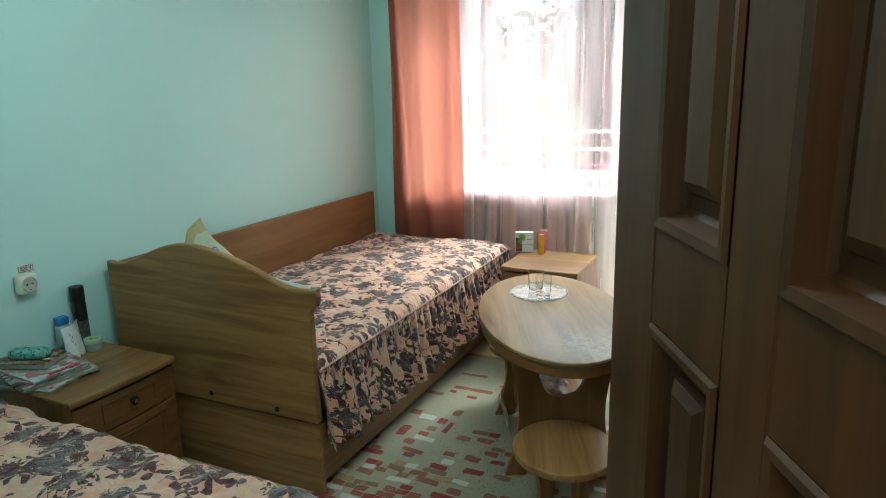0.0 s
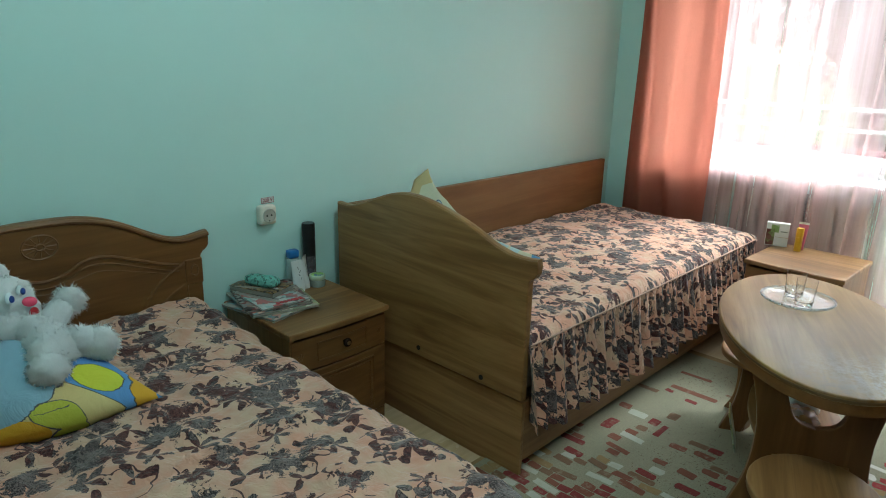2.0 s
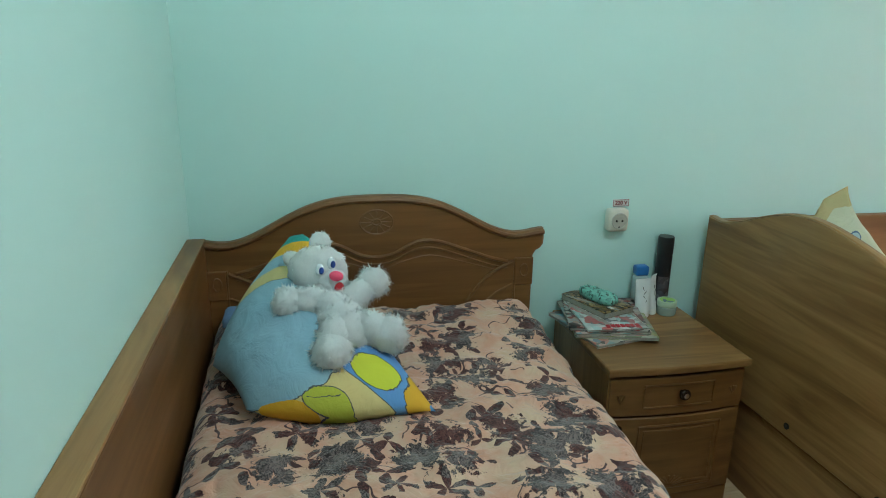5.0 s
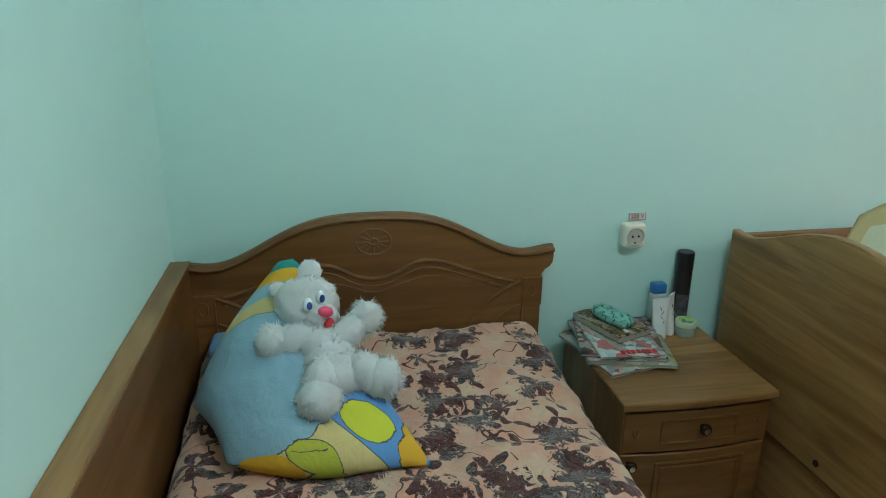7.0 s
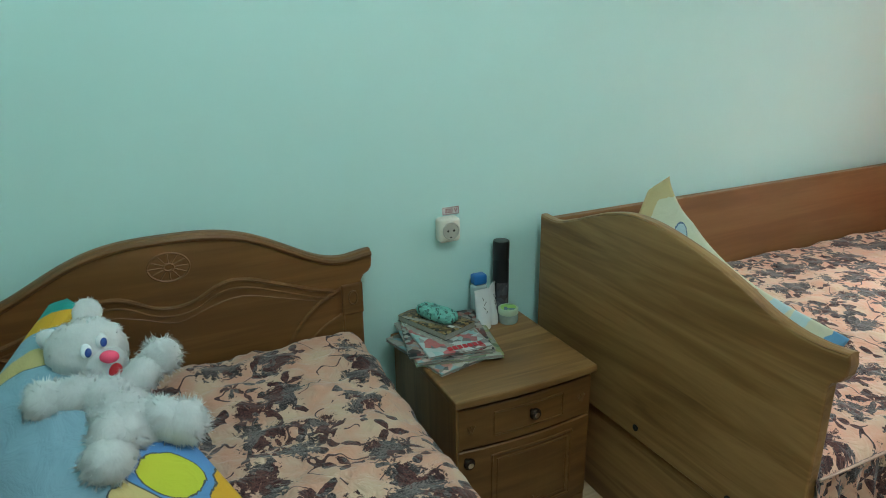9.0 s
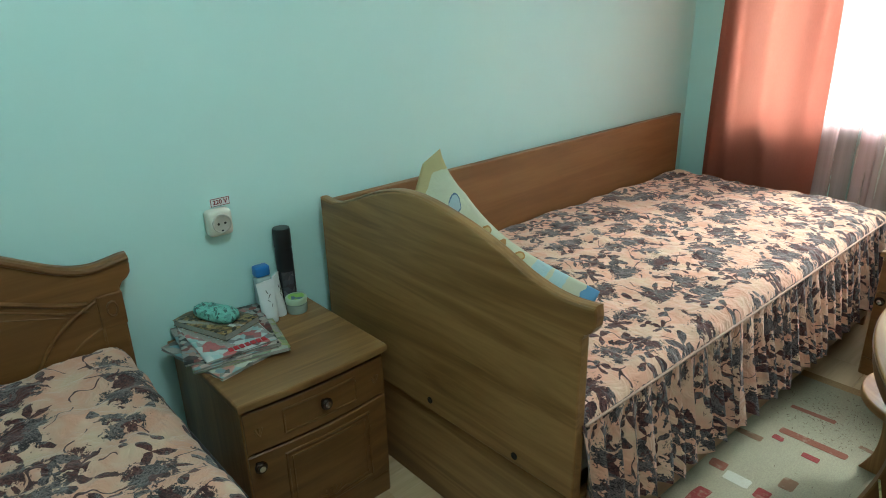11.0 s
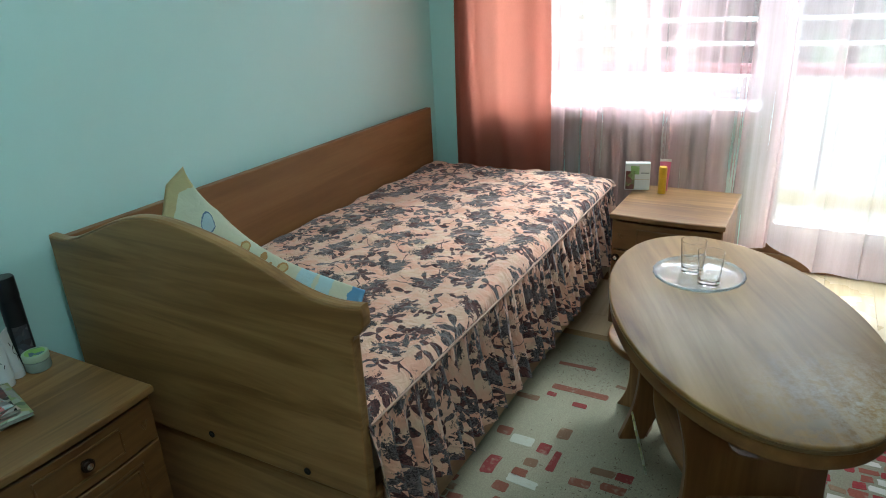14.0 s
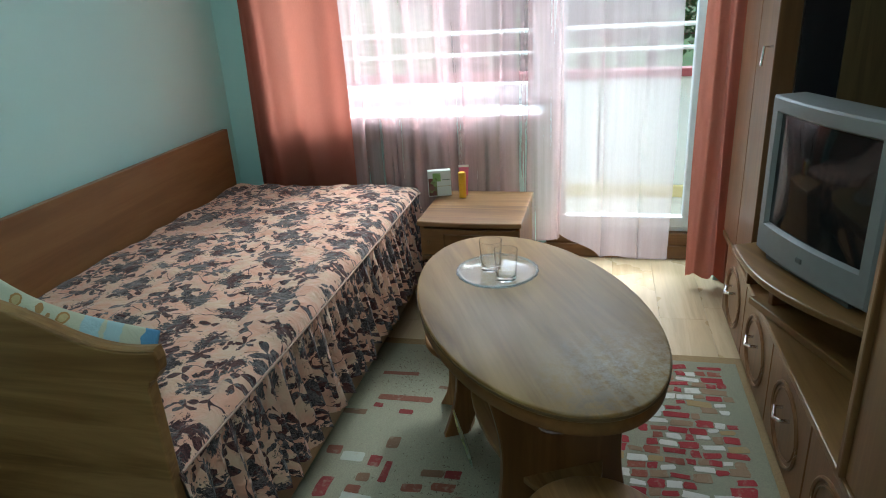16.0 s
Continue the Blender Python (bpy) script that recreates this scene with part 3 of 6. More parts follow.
def daybed():
    e = thing("daybed", pose(2.7, -0.5, 0), "single bed with carved oak end board and floral frilled bedspread", "bed")
    knots = [(-0.022, 0.804), (-0.10, 0.800), (-0.19, 0.824), (-0.27, 0.852), (-0.35, 0.876), (-0.43, 0.888), (-0.52, 0.883), (-0.62, 0.862), (-0.71, 0.836), (-0.79, 0.806), (-0.86, 0.775), (-0.93, 0.755), (-0.99, 0.749), (-1.042, 0.752)]
    knots = [(y * 0.985, z - 0.007 - 0.038 * y) for y, z in knots]
    top = curve_of(knots, 5)
    out = top + [(-1.030, 0.766), (-1.028, 0.743), (-1.018, 0.726), (-1.002, 0.716), (-0.997, 0.704), (-0.997, 0.295), (-0.022, 0.288)]
    eb = part("end_board", slab(out, "yz", 1.703, 1.733, 0.004, 2), M_OAK_Y, e)
    # worn edge band along the curved top
    lip = [(1.718, y, z + 0.002) for y, z in top]
    part("edge_band", tube(lip, 0.0142, 8, flat=0.25), M_OAK_Y, eb)
    part("lower_board", box(1.713, 1.731, -0.997, -0.022, 0.0, 0.285, 0.003), M_OAK_Y, e, "darker lower board with a seam above it")
    for y, z in ((-0.509, 0.324), (-0.822, 0.319)):
        b = lathe([(0.009, -0.001), (0.0095, 0.002), (0.006, 0.003), (0.0, 0.001)], 14)
        bmesh.ops.transform(b, matrix=pose(1.7025, y, z, 0, -90, 0), verts=b.verts)
        part("bolt_hole", b, M_HOLE, eb)
    part("back_panel", box(1.733, 3.702, -0.046, -0.018, 0.20, 0.790, 0.003), M_PANEL, e, "plain reddish cherry panel along the wall")
    part("side_rail", box(1.722, 3.70, -0.985, -0.962, 0.045, 0.27, 0.004), M_OAK_X, e)
    part("foot_board", box(3.69, 3.712, -0.985, -0.04, 0.0, 0.45, 0.004), M_OAK_Y, e)
    part("mattress", box(1.73, 3.685, -0.955, -0.04, 0.27, 0.485, 0.05, 3), mat_cloth("mattress_ticking", (0.6, 0.55, 0.48)), e, smooth=True)
    bed_cover("bedspread", 1.724, 3.70, -0.036, -1.0, 0.522, M_FLORAL, e, 0.8, 1.5, 0.06, 0.0, 0.009)
    side = [(1.724, -0.998), (3.66, -0.998), (3.705, -0.95), (3.705, -0.06)]
    skirt_cloth("frill", side, 0.487, 0.175, M_FLORAL_F, e, 0.7, 0.030, 0.062)
    part("piping", tube([(1.73, -1.004, 0.489), (2.4, -1.006, 0.487), (3.0, -1.005, 0.488), (3.66, -1.003, 0.489), (3.707, -0.95, 0.489)], 0.0032, 8), mat_cloth("peach_piping", (0.52, 0.34, 0.26)), e)


def head_profile(cx, half, z_end, z_peak):
    pts = []
    for i in range(61):
        x = -half + 2 * half * i / 60
        a = abs(x) / half
        z = z_end + (z_peak - z_end) * (0.5 + 0.5 * math.cos(math.pi * min(1, a / 0.84) ** 1.5)) + (0.010 * smooth01((a - 0.84) / 0.16))
        pts.append((cx + x, z))
    return pts


def single_bed():
    e = thing("single_bed", pose(0.6, -1.0, 0), "single bed with carved brown headboard and floral bedspread", "bed")
    cx, half = 0.624, 0.512
    top = head_profile(cx, half, 0.776, 0.900)
    r = [(cx + half + 0.003, 0.755), (cx + half + 0.001, 0.735), (cx + half - 0.008, 0.722), (cx + half - 0.022, 0.714), (cx + half - 0.030, 0.700), (cx + half - 0.030, 0.0)]
    out = top + r + [(2 * cx - x, z) for x, z in reversed(r)]
    hb = part("headboard", slab(out, "xz", -0.040, -0.012, 0.006, 2), M_BR_X, e)
    yf = -0.0405
    part("rim_moulding", tube([(x, yf, z - 0.012) for x, z in top], 0.008, 8), M_BR_X, hb)
    # waved moulding with the dip under the rosette
    wv = [(-0.40, 0.684), (-0.34, 0.700), (-0.26, 0.730), (-0.19, 0.755), (-0.14, 0.762), (-0.10, 0.752), (-0.05, 0.725), (0.0, 0.716), (0.05, 0.725), (0.10, 0.752), (0.14, 0.762), (0.19, 0.755), (0.26, 0.730), (0.34, 0.700), (0.40, 0.684)]
    for dz, rr in ((0, 0.006), (-0.022, 0.003)):
        part("waved_moulding", tube([(cx + x, yf, z + dz) for x, z in curve_of(wv, 4)], rr, 8), M_BR_X, hb)
    inner = [(-0.36, 0.66), (-0.26, 0.69), (-0.16, 0.715), (-0.08, 0.70), (0, 0.675), (0.08, 0.70), (0.16, 0.715), (0.26, 0.69), (0.36, 0.66)]
    part("waved_moulding", tube([(cx + x, yf + 0.003, z) for x, z in curve_of(inner, 4)], 0.0035, 6), M_BR_X, hb)
    for sgn in (-1, 1):
        arc = [(0.42, 0.685), (0.36, 0.655), (0.31, 0.61), (0.27, 0.55), (0.25, 0.50)]
        part("corner_moulding", tube([(cx + sgn * x, yf, z) for x, z in curve_of(arc, 5)], 0.006, 8), M_BR_X, hb)
        arc = [(0.42, 0.61), (0.37, 0.585), (0.33, 0.55), (0.31, 0.52)]
        part("corner_moulding", tube([(cx + sgn * x, yf, z) for x, z in curve_of(arc, 5)], 0.004, 8), M_BR_X, hb)
        part("corner_block", box(cx + sgn * 0.455 - 0.032, cx + sgn * 0.455 + 0.028, yf - 0.004, yf + 0.01, 0.605, 0.695, 0.004), M_BR_X, hb)
        b = tube([(cx + sgn * 0.453 + 0.012 * math.cos(a), yf - 0.005, 0.655 + 0.02 * math.sin(a)) for a in [i * 0.5236 for i in range(13)]], 0.0025, 6)
        part("corner_ornament", b, M_BR_X, hb)
        part("post_groove", box(cx + sgn * 0.425 - 0.003, cx + sgn * 0.425 + 0.003, yf - 0.003, yf + 0.01, 0.1, 0.695, 0.002, 1), M_BR_X, hb)
    # rosette
    zc = 0.822
    rs = tube([(cx + 0.048 * math.cos(a), yf, zc + 0.036 * math.sin(a)) for a in [i * 2 * math.pi / 32 for i in range(33)]], 0.0026, 6)
    tube([(cx + 0.012 * math.cos(a), yf, zc + 0.009 * math.sin(a)) for a in [i * 2 * math.pi / 16 for i in range(17)]], 0.003, 6, bm=rs)
    ro = part("rosette", rs, M_BR_X, e, "carved oval rosette")
    for k in range(12):
        a = k * math.pi / 6
        part("petal", tube([(cx + 0.014 * math.cos(a), yf, zc + 0.0105 * math.sin(a)), (cx + 0.044 * math.cos(a), yf, zc + 0.033 * math.sin(a))], 0.0017, 6), M_BR_X, ro)
    part("side_rail", box(1.06, 1.082, -1.96, -0.045, 0.05, 0.25, 0.004), M_BR_Y, e)
    part("side_rail", box(0.16, 0.182, -1.96, -0.045, 0.05, 0.25, 0.004), M_BR_Y, e)
    part("foot_board", box(0.15, 1.09, -1.99, -1.962, 0.0, 0.42, 0.006), M_BR_X, e)
    part("mattress", box(0.19, 1.055, -1.955, -0.05, 0.22, 0.50, 0.05, 3), mat_cloth("mattress_ticking_b", (0.6, 0.55, 0.48)), e, smooth=True)
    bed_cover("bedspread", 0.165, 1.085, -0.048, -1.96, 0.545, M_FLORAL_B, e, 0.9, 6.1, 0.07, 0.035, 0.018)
    skirt_cloth("frill", [(1.080, -1.955), (1.080, -0.06)], 0.485, 0.20, M_FLORAL_F, e, 2.1, 0.016)
    skirt_cloth("frill", [(0.168, -0.06), (0.168, -1.955)], 0.485, 0.22, M_FLORAL_F, e, 3.1, 0.006)
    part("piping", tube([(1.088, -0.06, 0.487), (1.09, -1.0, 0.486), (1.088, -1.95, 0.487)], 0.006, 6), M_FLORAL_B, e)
    part("edge_strip", box(X0 + 0.001, X0 + 0.051, -1.85, -0.019, 0.7785, 0.786, 0.002), M_OAK_Y, None, "lighter top edge").parent = \
        solo("wall_panel", box(X0 + 0.002, X0 + 0.050, -1.85, -0.02, 0.18, 0.778, 0.003), M_BR_Y, "reddish cherry board fixed along the wall beside the bed", "wall panel")


daybed()
single_bed()

# ---- nightstands ----


def nightstand():
    e = thing("nightstand", Matrix.Identity(4), "brown nightstand with one drawer, a panelled door and dark knobs", "nightstand", "nightstands")
    W, D, HH = 0.430, 0.436, 0.488
    front = [(0.0, -D)] + [(W * t, -D - 0.012 * math.sin(math.pi * t) ** 0.9) for t in [i / 16 for i in range(1, 16)]] + [(W, -D)]
    part("top", slab([(0, 0), *front, (W, 0)], "xy", HH - 0.022, HH, 0.005, 2), M_OAK_X, e, "lighter oak top with a bowed front edge")
    part("side_panel", box(0.008, 0.026, -D + 0.015, -0.004, 0.0, HH - 0.022, 0.002, 1), M_OAK_Z, e)
    part("side_panel", box(W - 0.026, W - 0.008, -D + 0.015, -0.004, 0.0, HH - 0.022, 0.002, 1), M_OAK_Z, e)
    part("back_panel", box(0.026, W - 0.026, -0.012, -0.006, 0.04, HH - 0.022), M_OAK_Z, e)

    def bowed(nm, x0, x1, z0, z1, t, lab=""):
        n = 14
        f = [(x0 + (x1 - x0) * i / n, -D + 0.012 - 0.016 * math.sin(math.pi * (x0 + (x1 - x0) * i / n) / W)) for i in range(n + 1)]
        return part(nm, slab([*f, *[(x, y + t) for x, y in reversed(f)]], "xy", z0, z1, 0.003, 1), M_BR_X, e, lab)

    def yface(x):
        return -D + 0.012 - 0.016 * math.sin(math.pi * x / W)

    def frame_line(par, x0, x1, z0, z1, r):
        p = [(x0 + (x1 - x0) * i / 10, z0) for i in range(11)] + [(x1, z0 + (z1 - z0) * i / 4) for i in range(1, 5)] + [(x1 + (x0 - x1) * i / 10, z1) for i in range(1, 11)] + [(x0, z1 + (z0 - z1) * i / 4) for i in range(1, 5)]
        part("panel_moulding", tube([(x, yface(x) - 0.001, z) for x, z in p], r, 6), M_BR_X, par)

    def knob(par, x, z):
        b = lathe([(0.006, 0), (0.006, 0.010), (0.015, 0.014), (0.0165, 0.020), (0.013, 0.025), (0.0, 0.026)], 16)
        bmesh.ops.transform(b, matrix=pose(x, yface(x), z, 90, 0, 0), verts=b.verts)
        k = part("knob", b, M_BRONZE, par, "round dark bronze knob", smooth=True, angle=50)
        b = lathe([(0.008, 0), (0.008, 0.002), (0.0, 0.003)], 14)
        bmesh.ops.transform(b, matrix=pose(x, yface(x) - 0.0255, z, 90, 0, 0), verts=b.verts)
        join_ob = part("knob_cap", b, M_CHROME, e, "bright metal cap", smooth=True, angle=50)

    dr = bowed("drawer_front", 0.012, W - 0.012, 0.338, 0.455, 0.018)
    frame_line(dr, 0.11, W - 0.11, 0.365, 0.432, 0.003)
    knob(dr, W / 2 + 0.004, 0.408)
    d = bowed("door", 0.012, W - 0.012, 0.072, 0.332, 0.018)
    frame_line(d, 0.105, W - 0.075, 0.10, 0.305, 0.004)
    frame_line(d, 0.12, W - 0.09, 0.115, 0.29, 0.0025)
    fan = bmesh.new()
    for k in range(9):
        a = math.radians(20 + k * 17.5)
        tube([(W / 2 + 0.015 * math.cos(a), yface(W / 2) - 0.001, 0.105 + 0.01 * math.sin(a)), (W / 2 + 0.055 * math.cos(a), yface(W / 2) - 0.001, 0.105 + 0.032 * math.sin(a))], 0.0035, 6, bm=fan)
    part("fan_carving", fan, M_BR_X, d)
    knob(d, 0.032, 0.308)
    for x in (0.045, W - 0.045):
        for z in (0.395,):
            fl = bmesh.new()
            for a in (-0.6, 0, 0.6):
                tube([(x, yface(x) - 0.001, z - 0.012), (x + 0.018 * math.sin(a), yface(x) - 0.001, z + 0.012 * math.cos(a))], 0.0028, 6, bm=fl)
            part("corner_carving", fl, M_BR_X, dr)
    part("plinth", box(0.012, W - 0.012, -D + 0.012, -0.02, 0.0, 0.068, 0.003), M_BR_X, e)
    return e


ns = nightstand()
ns.matrix_basis = pose(1.206, 0.020, 0, 0, 0, 0)
n2 = copy_thing(ns, pose(3.705, -1.100, 0, 0, 0, -91))
n2["label"] = "brown nightstand with dark knobs standing before the radiator"

# ---- table and stools ----


def ellipse(cx, cy, a, b, ang, n=64):
    c, s = math.cos(ang), math.sin(ang)
    return [(cx + a * math.cos(t) * c - b * math.sin(t) * s, cy + a * math.cos(t) * s + b * math.sin(t) * c) for t in [2 * math.pi * i / n for i in range(n)]]


TZ = 0.575


def coffee_table():
    e = thing("coffee_table", Matrix.Identity(4), "oval coffee table with worn light wood laminate top", "table")
    tp = part("tabletop", slab(ellipse(0, 0, 0.527, 0.291, 0, 96), "xy", TZ - 0.020, TZ, 0.005, 3), M_TABLE, e, smooth=True, angle=30)
    part("edge_band", slab(ellipse(0, 0, 0.5285, 0.2925, 0, 96), "xy", TZ - 0.014, TZ - 0.008), M_EDGE, tp, smooth=True, angle=40)
    for sx in (-0.24, 0.24):
        # end board: flared feet with an arch between them below, a deep rounded notch above
        left = curve_of([(-0.215, TZ - 0.054), (-0.185, 0.44), (-0.160, 0.30), (-0.170, 0.14), (-0.215, 0.0)], 5)
        arch = curve_of([(-0.135, 0.0), (-0.095, 0.10), (-0.05, 0.155), (0.0, 0.17)], 4)
        notch = curve_of([(0.0, 0.325), (0.055, 0.345), (0.085, 0.41), (0.115, TZ - 0.054)], 4)
        lower = left + arch
        out = lower + [(-y, z) for y, z in reversed(lower[:-1])] + list(reversed(notch)) + [(-y, z) for y, z in notch[1:]]
        part("end_board", slab(out, "yz", sx - 0.013, sx + 0.013, 0.003, 1), M_BR_Z, e)
    part("apron", slab(ellipse(0, 0, 0.522, 0.286, 0, 96), "xy", TZ - 0.055, TZ - 0.0204, 0.004, 2), M_BR_X, e, "darker band under the top", smooth=True, angle=30)
    part("lower_shelf", slab(ellipse(0, 0, 0.36, 0.150, 0, 48), "xy", 0.20, 0.22, 0.004, 2), M_OAK_X, e)
    return e


ct = coffee_table()
ct.matrix_basis = pose(2.405, -1.639, 0, 0, 0, 25.2)


def stool():
    e = thing("stool", Matrix.Identity(4), "low round wooden stool with flared panel legs", "stool", "stools by the table")
    part("seat", slab(ellipse(0, 0, 0.175, 0.165, 0, 48), "xy", 0.275, 0.302, 0.006, 3), M_OAK_X, e, smooth=True, angle=30)
    for k in range(4):
        a = k * math.pi / 2 + 0.6
        leg = curve_of([(0.05, 0.275), (0.05, 0.16), (0.08, 0.0)], 5)
        outer = curve_of([(0.14, 0.0), (0.105, 0.08), (0.10, 0.18), (0.125, 0.275)], 5)
        b = slab(leg + outer, "xz", -0.010, 0.010, 0.002, 1)
        bmesh.ops.transform(b, matrix=Matrix.Rotation(a, 4, "Z"), verts=b.verts)
        part("leg", b, M_OAK_Z, e)
    return e


st = stool()
st.matrix_basis = pose(1.893, -1.830, 0, 0, 0, 20)
s2 = copy_thing(st, pose(2.70, -1.43, 0, 0, 0, 50))
s2["label"] = "low round wooden stool tucked under the table's bed side"

# ---- entrance door ----


M_STEEL = mat_plain("dull_steel", (0.30, 0.29, 0.27), 0.4, 1.0, 0.05)


def panelled_door():
    e = thing("entrance_door", Matrix.Identity(4), "dark walnut panelled door standing half open", "door", kind="structure")
    W, T = 0.694, 0.04
    cols = ((0.104, 0.225), (0.286, 0.407), (0.467, 0.588))
    rows = ((0.16, 0.60), (0.72, 1.245), (1.322, 1.94))
    core = bmesh.new()
    xs = [0, *[c for p in cols for c in p], W]
    for k in range(0, 8, 2):
        box(xs[k], xs[k + 1], -T / 2, T / 2, 0.01, 2.03, 0.003, 1, bm=core)
    zs = [0.01, *[c for p in rows for c in p], 2.03]
    for c0, c1 in cols:
        for k in range(0, 8, 2):
            box(c0 + 0.0005, c1 - 0.0005, -T / 2 + 0.0006, T / 2 - 0.0006, zs[k], zs[k + 1], bm=core)
    leaf = part("door_leaf", core, M_DOOR, e)
    for c0, c1 in cols:
        for z0, z1 in rows:
            for sgn in (-1, 1):
                yb = sgn * T / 2
                pn = bmesh.new()
                steps = ((0.0, 0.0), (0.003, 0.003), (0.010, 0.002), (0.015, -0.012), (0.019, -0.016), (0.030, -0.015), (0.034, -0.008), (0.042, -0.003))
                rings = []
                for inset, h in steps:
                    y = yb + sgn * h
                    rings.append([pn.verts.new((x, y, z)) for x, z in ((c0 + inset, z0 + inset), (c1 - inset, z0 + inset), (c1 - inset, z1 - inset), (c0 + inset, z1 - inset))])
                for p, q in zip(rings, rings[1:]):
                    for i in range(4):
                        pn.faces.new((p[i], p[(i + 1) % 4], q[(i + 1) % 4], q[i]))
                pn.faces.new(rings[-1])
                part("raised_panel", pn, M_DOOR, leaf)
    for sgn in (-1, 1):
        pl = part("lock_plate", box(W - 0.058, W - 0.026, sgn * 0.02, sgn * 0.0235, 0.77, 0.90, 0.0015, 1), M_STEEL, leaf)
        part("handle", tube([(W - 0.043, sgn * 0.022, 0.865), (W - 0.043, sgn * 0.045, 0.865), (W - 0.055, sgn * 0.050, 0.865), (W - 0.14, sgn * 0.047, 0.86)], 0.006, 8), M_STEEL, pl)
    return e


dr = panelled_door()
HX, HY, EX, EY = -0.005, -2.555, 0.659, -2.207
dr.matrix_basis = pose(HX, HY, 0, 0, 0, math.degrees(math.atan2(EY - HY, EX - HX)))
for y0, y1 in ((DY0 - 0.07, DY0),):
    solo("door_casing", box(X0, X0 + 0.015, y0, y1, 0, DH + 0.07, 0.004), M_DOOR, "dark wooden casing beside the entrance", "trim", kind="structure")

# ---- wall unit, along the south side ----
U = pose(2.5, -2.345, 0)


def placed(e):
    e.matrix_basis = U
    return e


def low_cabinet(u0, u1):
    e = thing("low_cabinet", Matrix.Identity(4), "low cabinet with an oval panelled door and chrome handle", "cabinet", "low cabinets of the wall unit")
    part("body", box(u0 + 0.001, u1 - 0.001, -0.46, -0.02, 0.0, 0.318, 0.002, 1), M_CAB, e)
    d = part("door", box(u0 + 0.003, u1 - 0.003, -0.019, 0.0, 0.03, 0.315, 0.003, 1), M_CAB, e)
    c = (u0 + u1) / 2
    for r, k in ((0.006, 1.0), (0.003, 0.85)):
        part("oval_moulding", tube([(c + 0.13 * k * math.cos(a), 0.001, 0.172 + 0.115 * k * math.sin(a)) for a in [i * math.pi / 20 for i in range(41)]], r, 6), M_CAB, d)
    part("handle", tube([(c - 0.035, 0, 0.205), (c - 0.035, 0.022, 0.205), (c, 0.032, 0.192), (c + 0.035, 0.022, 0.205), (c + 0.035, 0, 0.205)], 0.006, 8), M_CHROME, d, "chrome bow handle")
    return placed(e)


for k in range(-1, 4):
    low_cabinet(-0.60 + 0.41 * k, -0.19 + 0.41 * k)


def unit_rest():
    e = placed(thing("wall_unit_top", Matrix.Identity(4), "honey coloured counter board on the low cabinets", "counter"))
    e2 = part("counter", box(-1.02, 1.15, -0.46, 0.005, 0.320, 0.342, 0.004), M_CABX, None)
    e2.parent = e
    e = placed(thing("tall_cabinet", Matrix.Identity(4), "tall wall unit cabinet with a door and a small key handle", "cabinet"))
    for o in (part("side_panel", box(0.585, 0.607, -0.46, 0.015, 0.344, 2.2, 0.003), M_CAB, None),
              part("body", box(0.608, 1.15, -0.46, -0.018, 0.344, 2.2, 0.003), M_CAB, None),
              part("door", box(0.610, 0.878, -0.017, 0.003, 0.350, 2.19, 0.004), M_CAB, None),
              part("door", box(0.882, 1.146, -0.017, 0.003, 0.350, 2.19, 0.004), M_CAB, None),
              part("handle", tube([(0.66, 0.003, 1.14), (0.66, 0.03, 1.14), (0.66, 0.034, 1.08)], 0.005, 8), M_CHROME, None)):
        o.parent = e
    e = placed(thing("tall_cabinet", Matrix.Identity(4), "tall brown cabinet section standing on the low cabinets", "cabinet"))
    for o in (part("side_panel", box(-0.415, -0.392, -0.46, 0.012, 0.344, 2.2, 0.004), M_CAB, None),
              part("body", box(-1.02, -0.416, -0.46, -0.020, 0.344, 2.2, 0.003), M_CAB, None),
              part("door", box(-1.015, -0.418, -0.019, 0.001, 0.35, 2.19, 0.004), M_CAB, None)):
        o.parent = e
    e = placed(thing("niche_back", Matrix.Identity(4), "dark veneer back board of the television niche", "panel"))
    # shade of a narrow gap in the niche, put in as a black strip
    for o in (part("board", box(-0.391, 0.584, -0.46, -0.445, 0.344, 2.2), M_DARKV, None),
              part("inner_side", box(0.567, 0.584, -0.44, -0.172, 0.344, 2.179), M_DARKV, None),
              part("gap_shade", box(0.567, 0.584, -0.17, -0.05, 0.344, 2.179), M_BLACK, None),
              part("top_board", box(-0.391, 0.584, -0.46, 0.0, 2.18, 2.2), M_CAB, None)):
        o.parent = e


unit_rest()


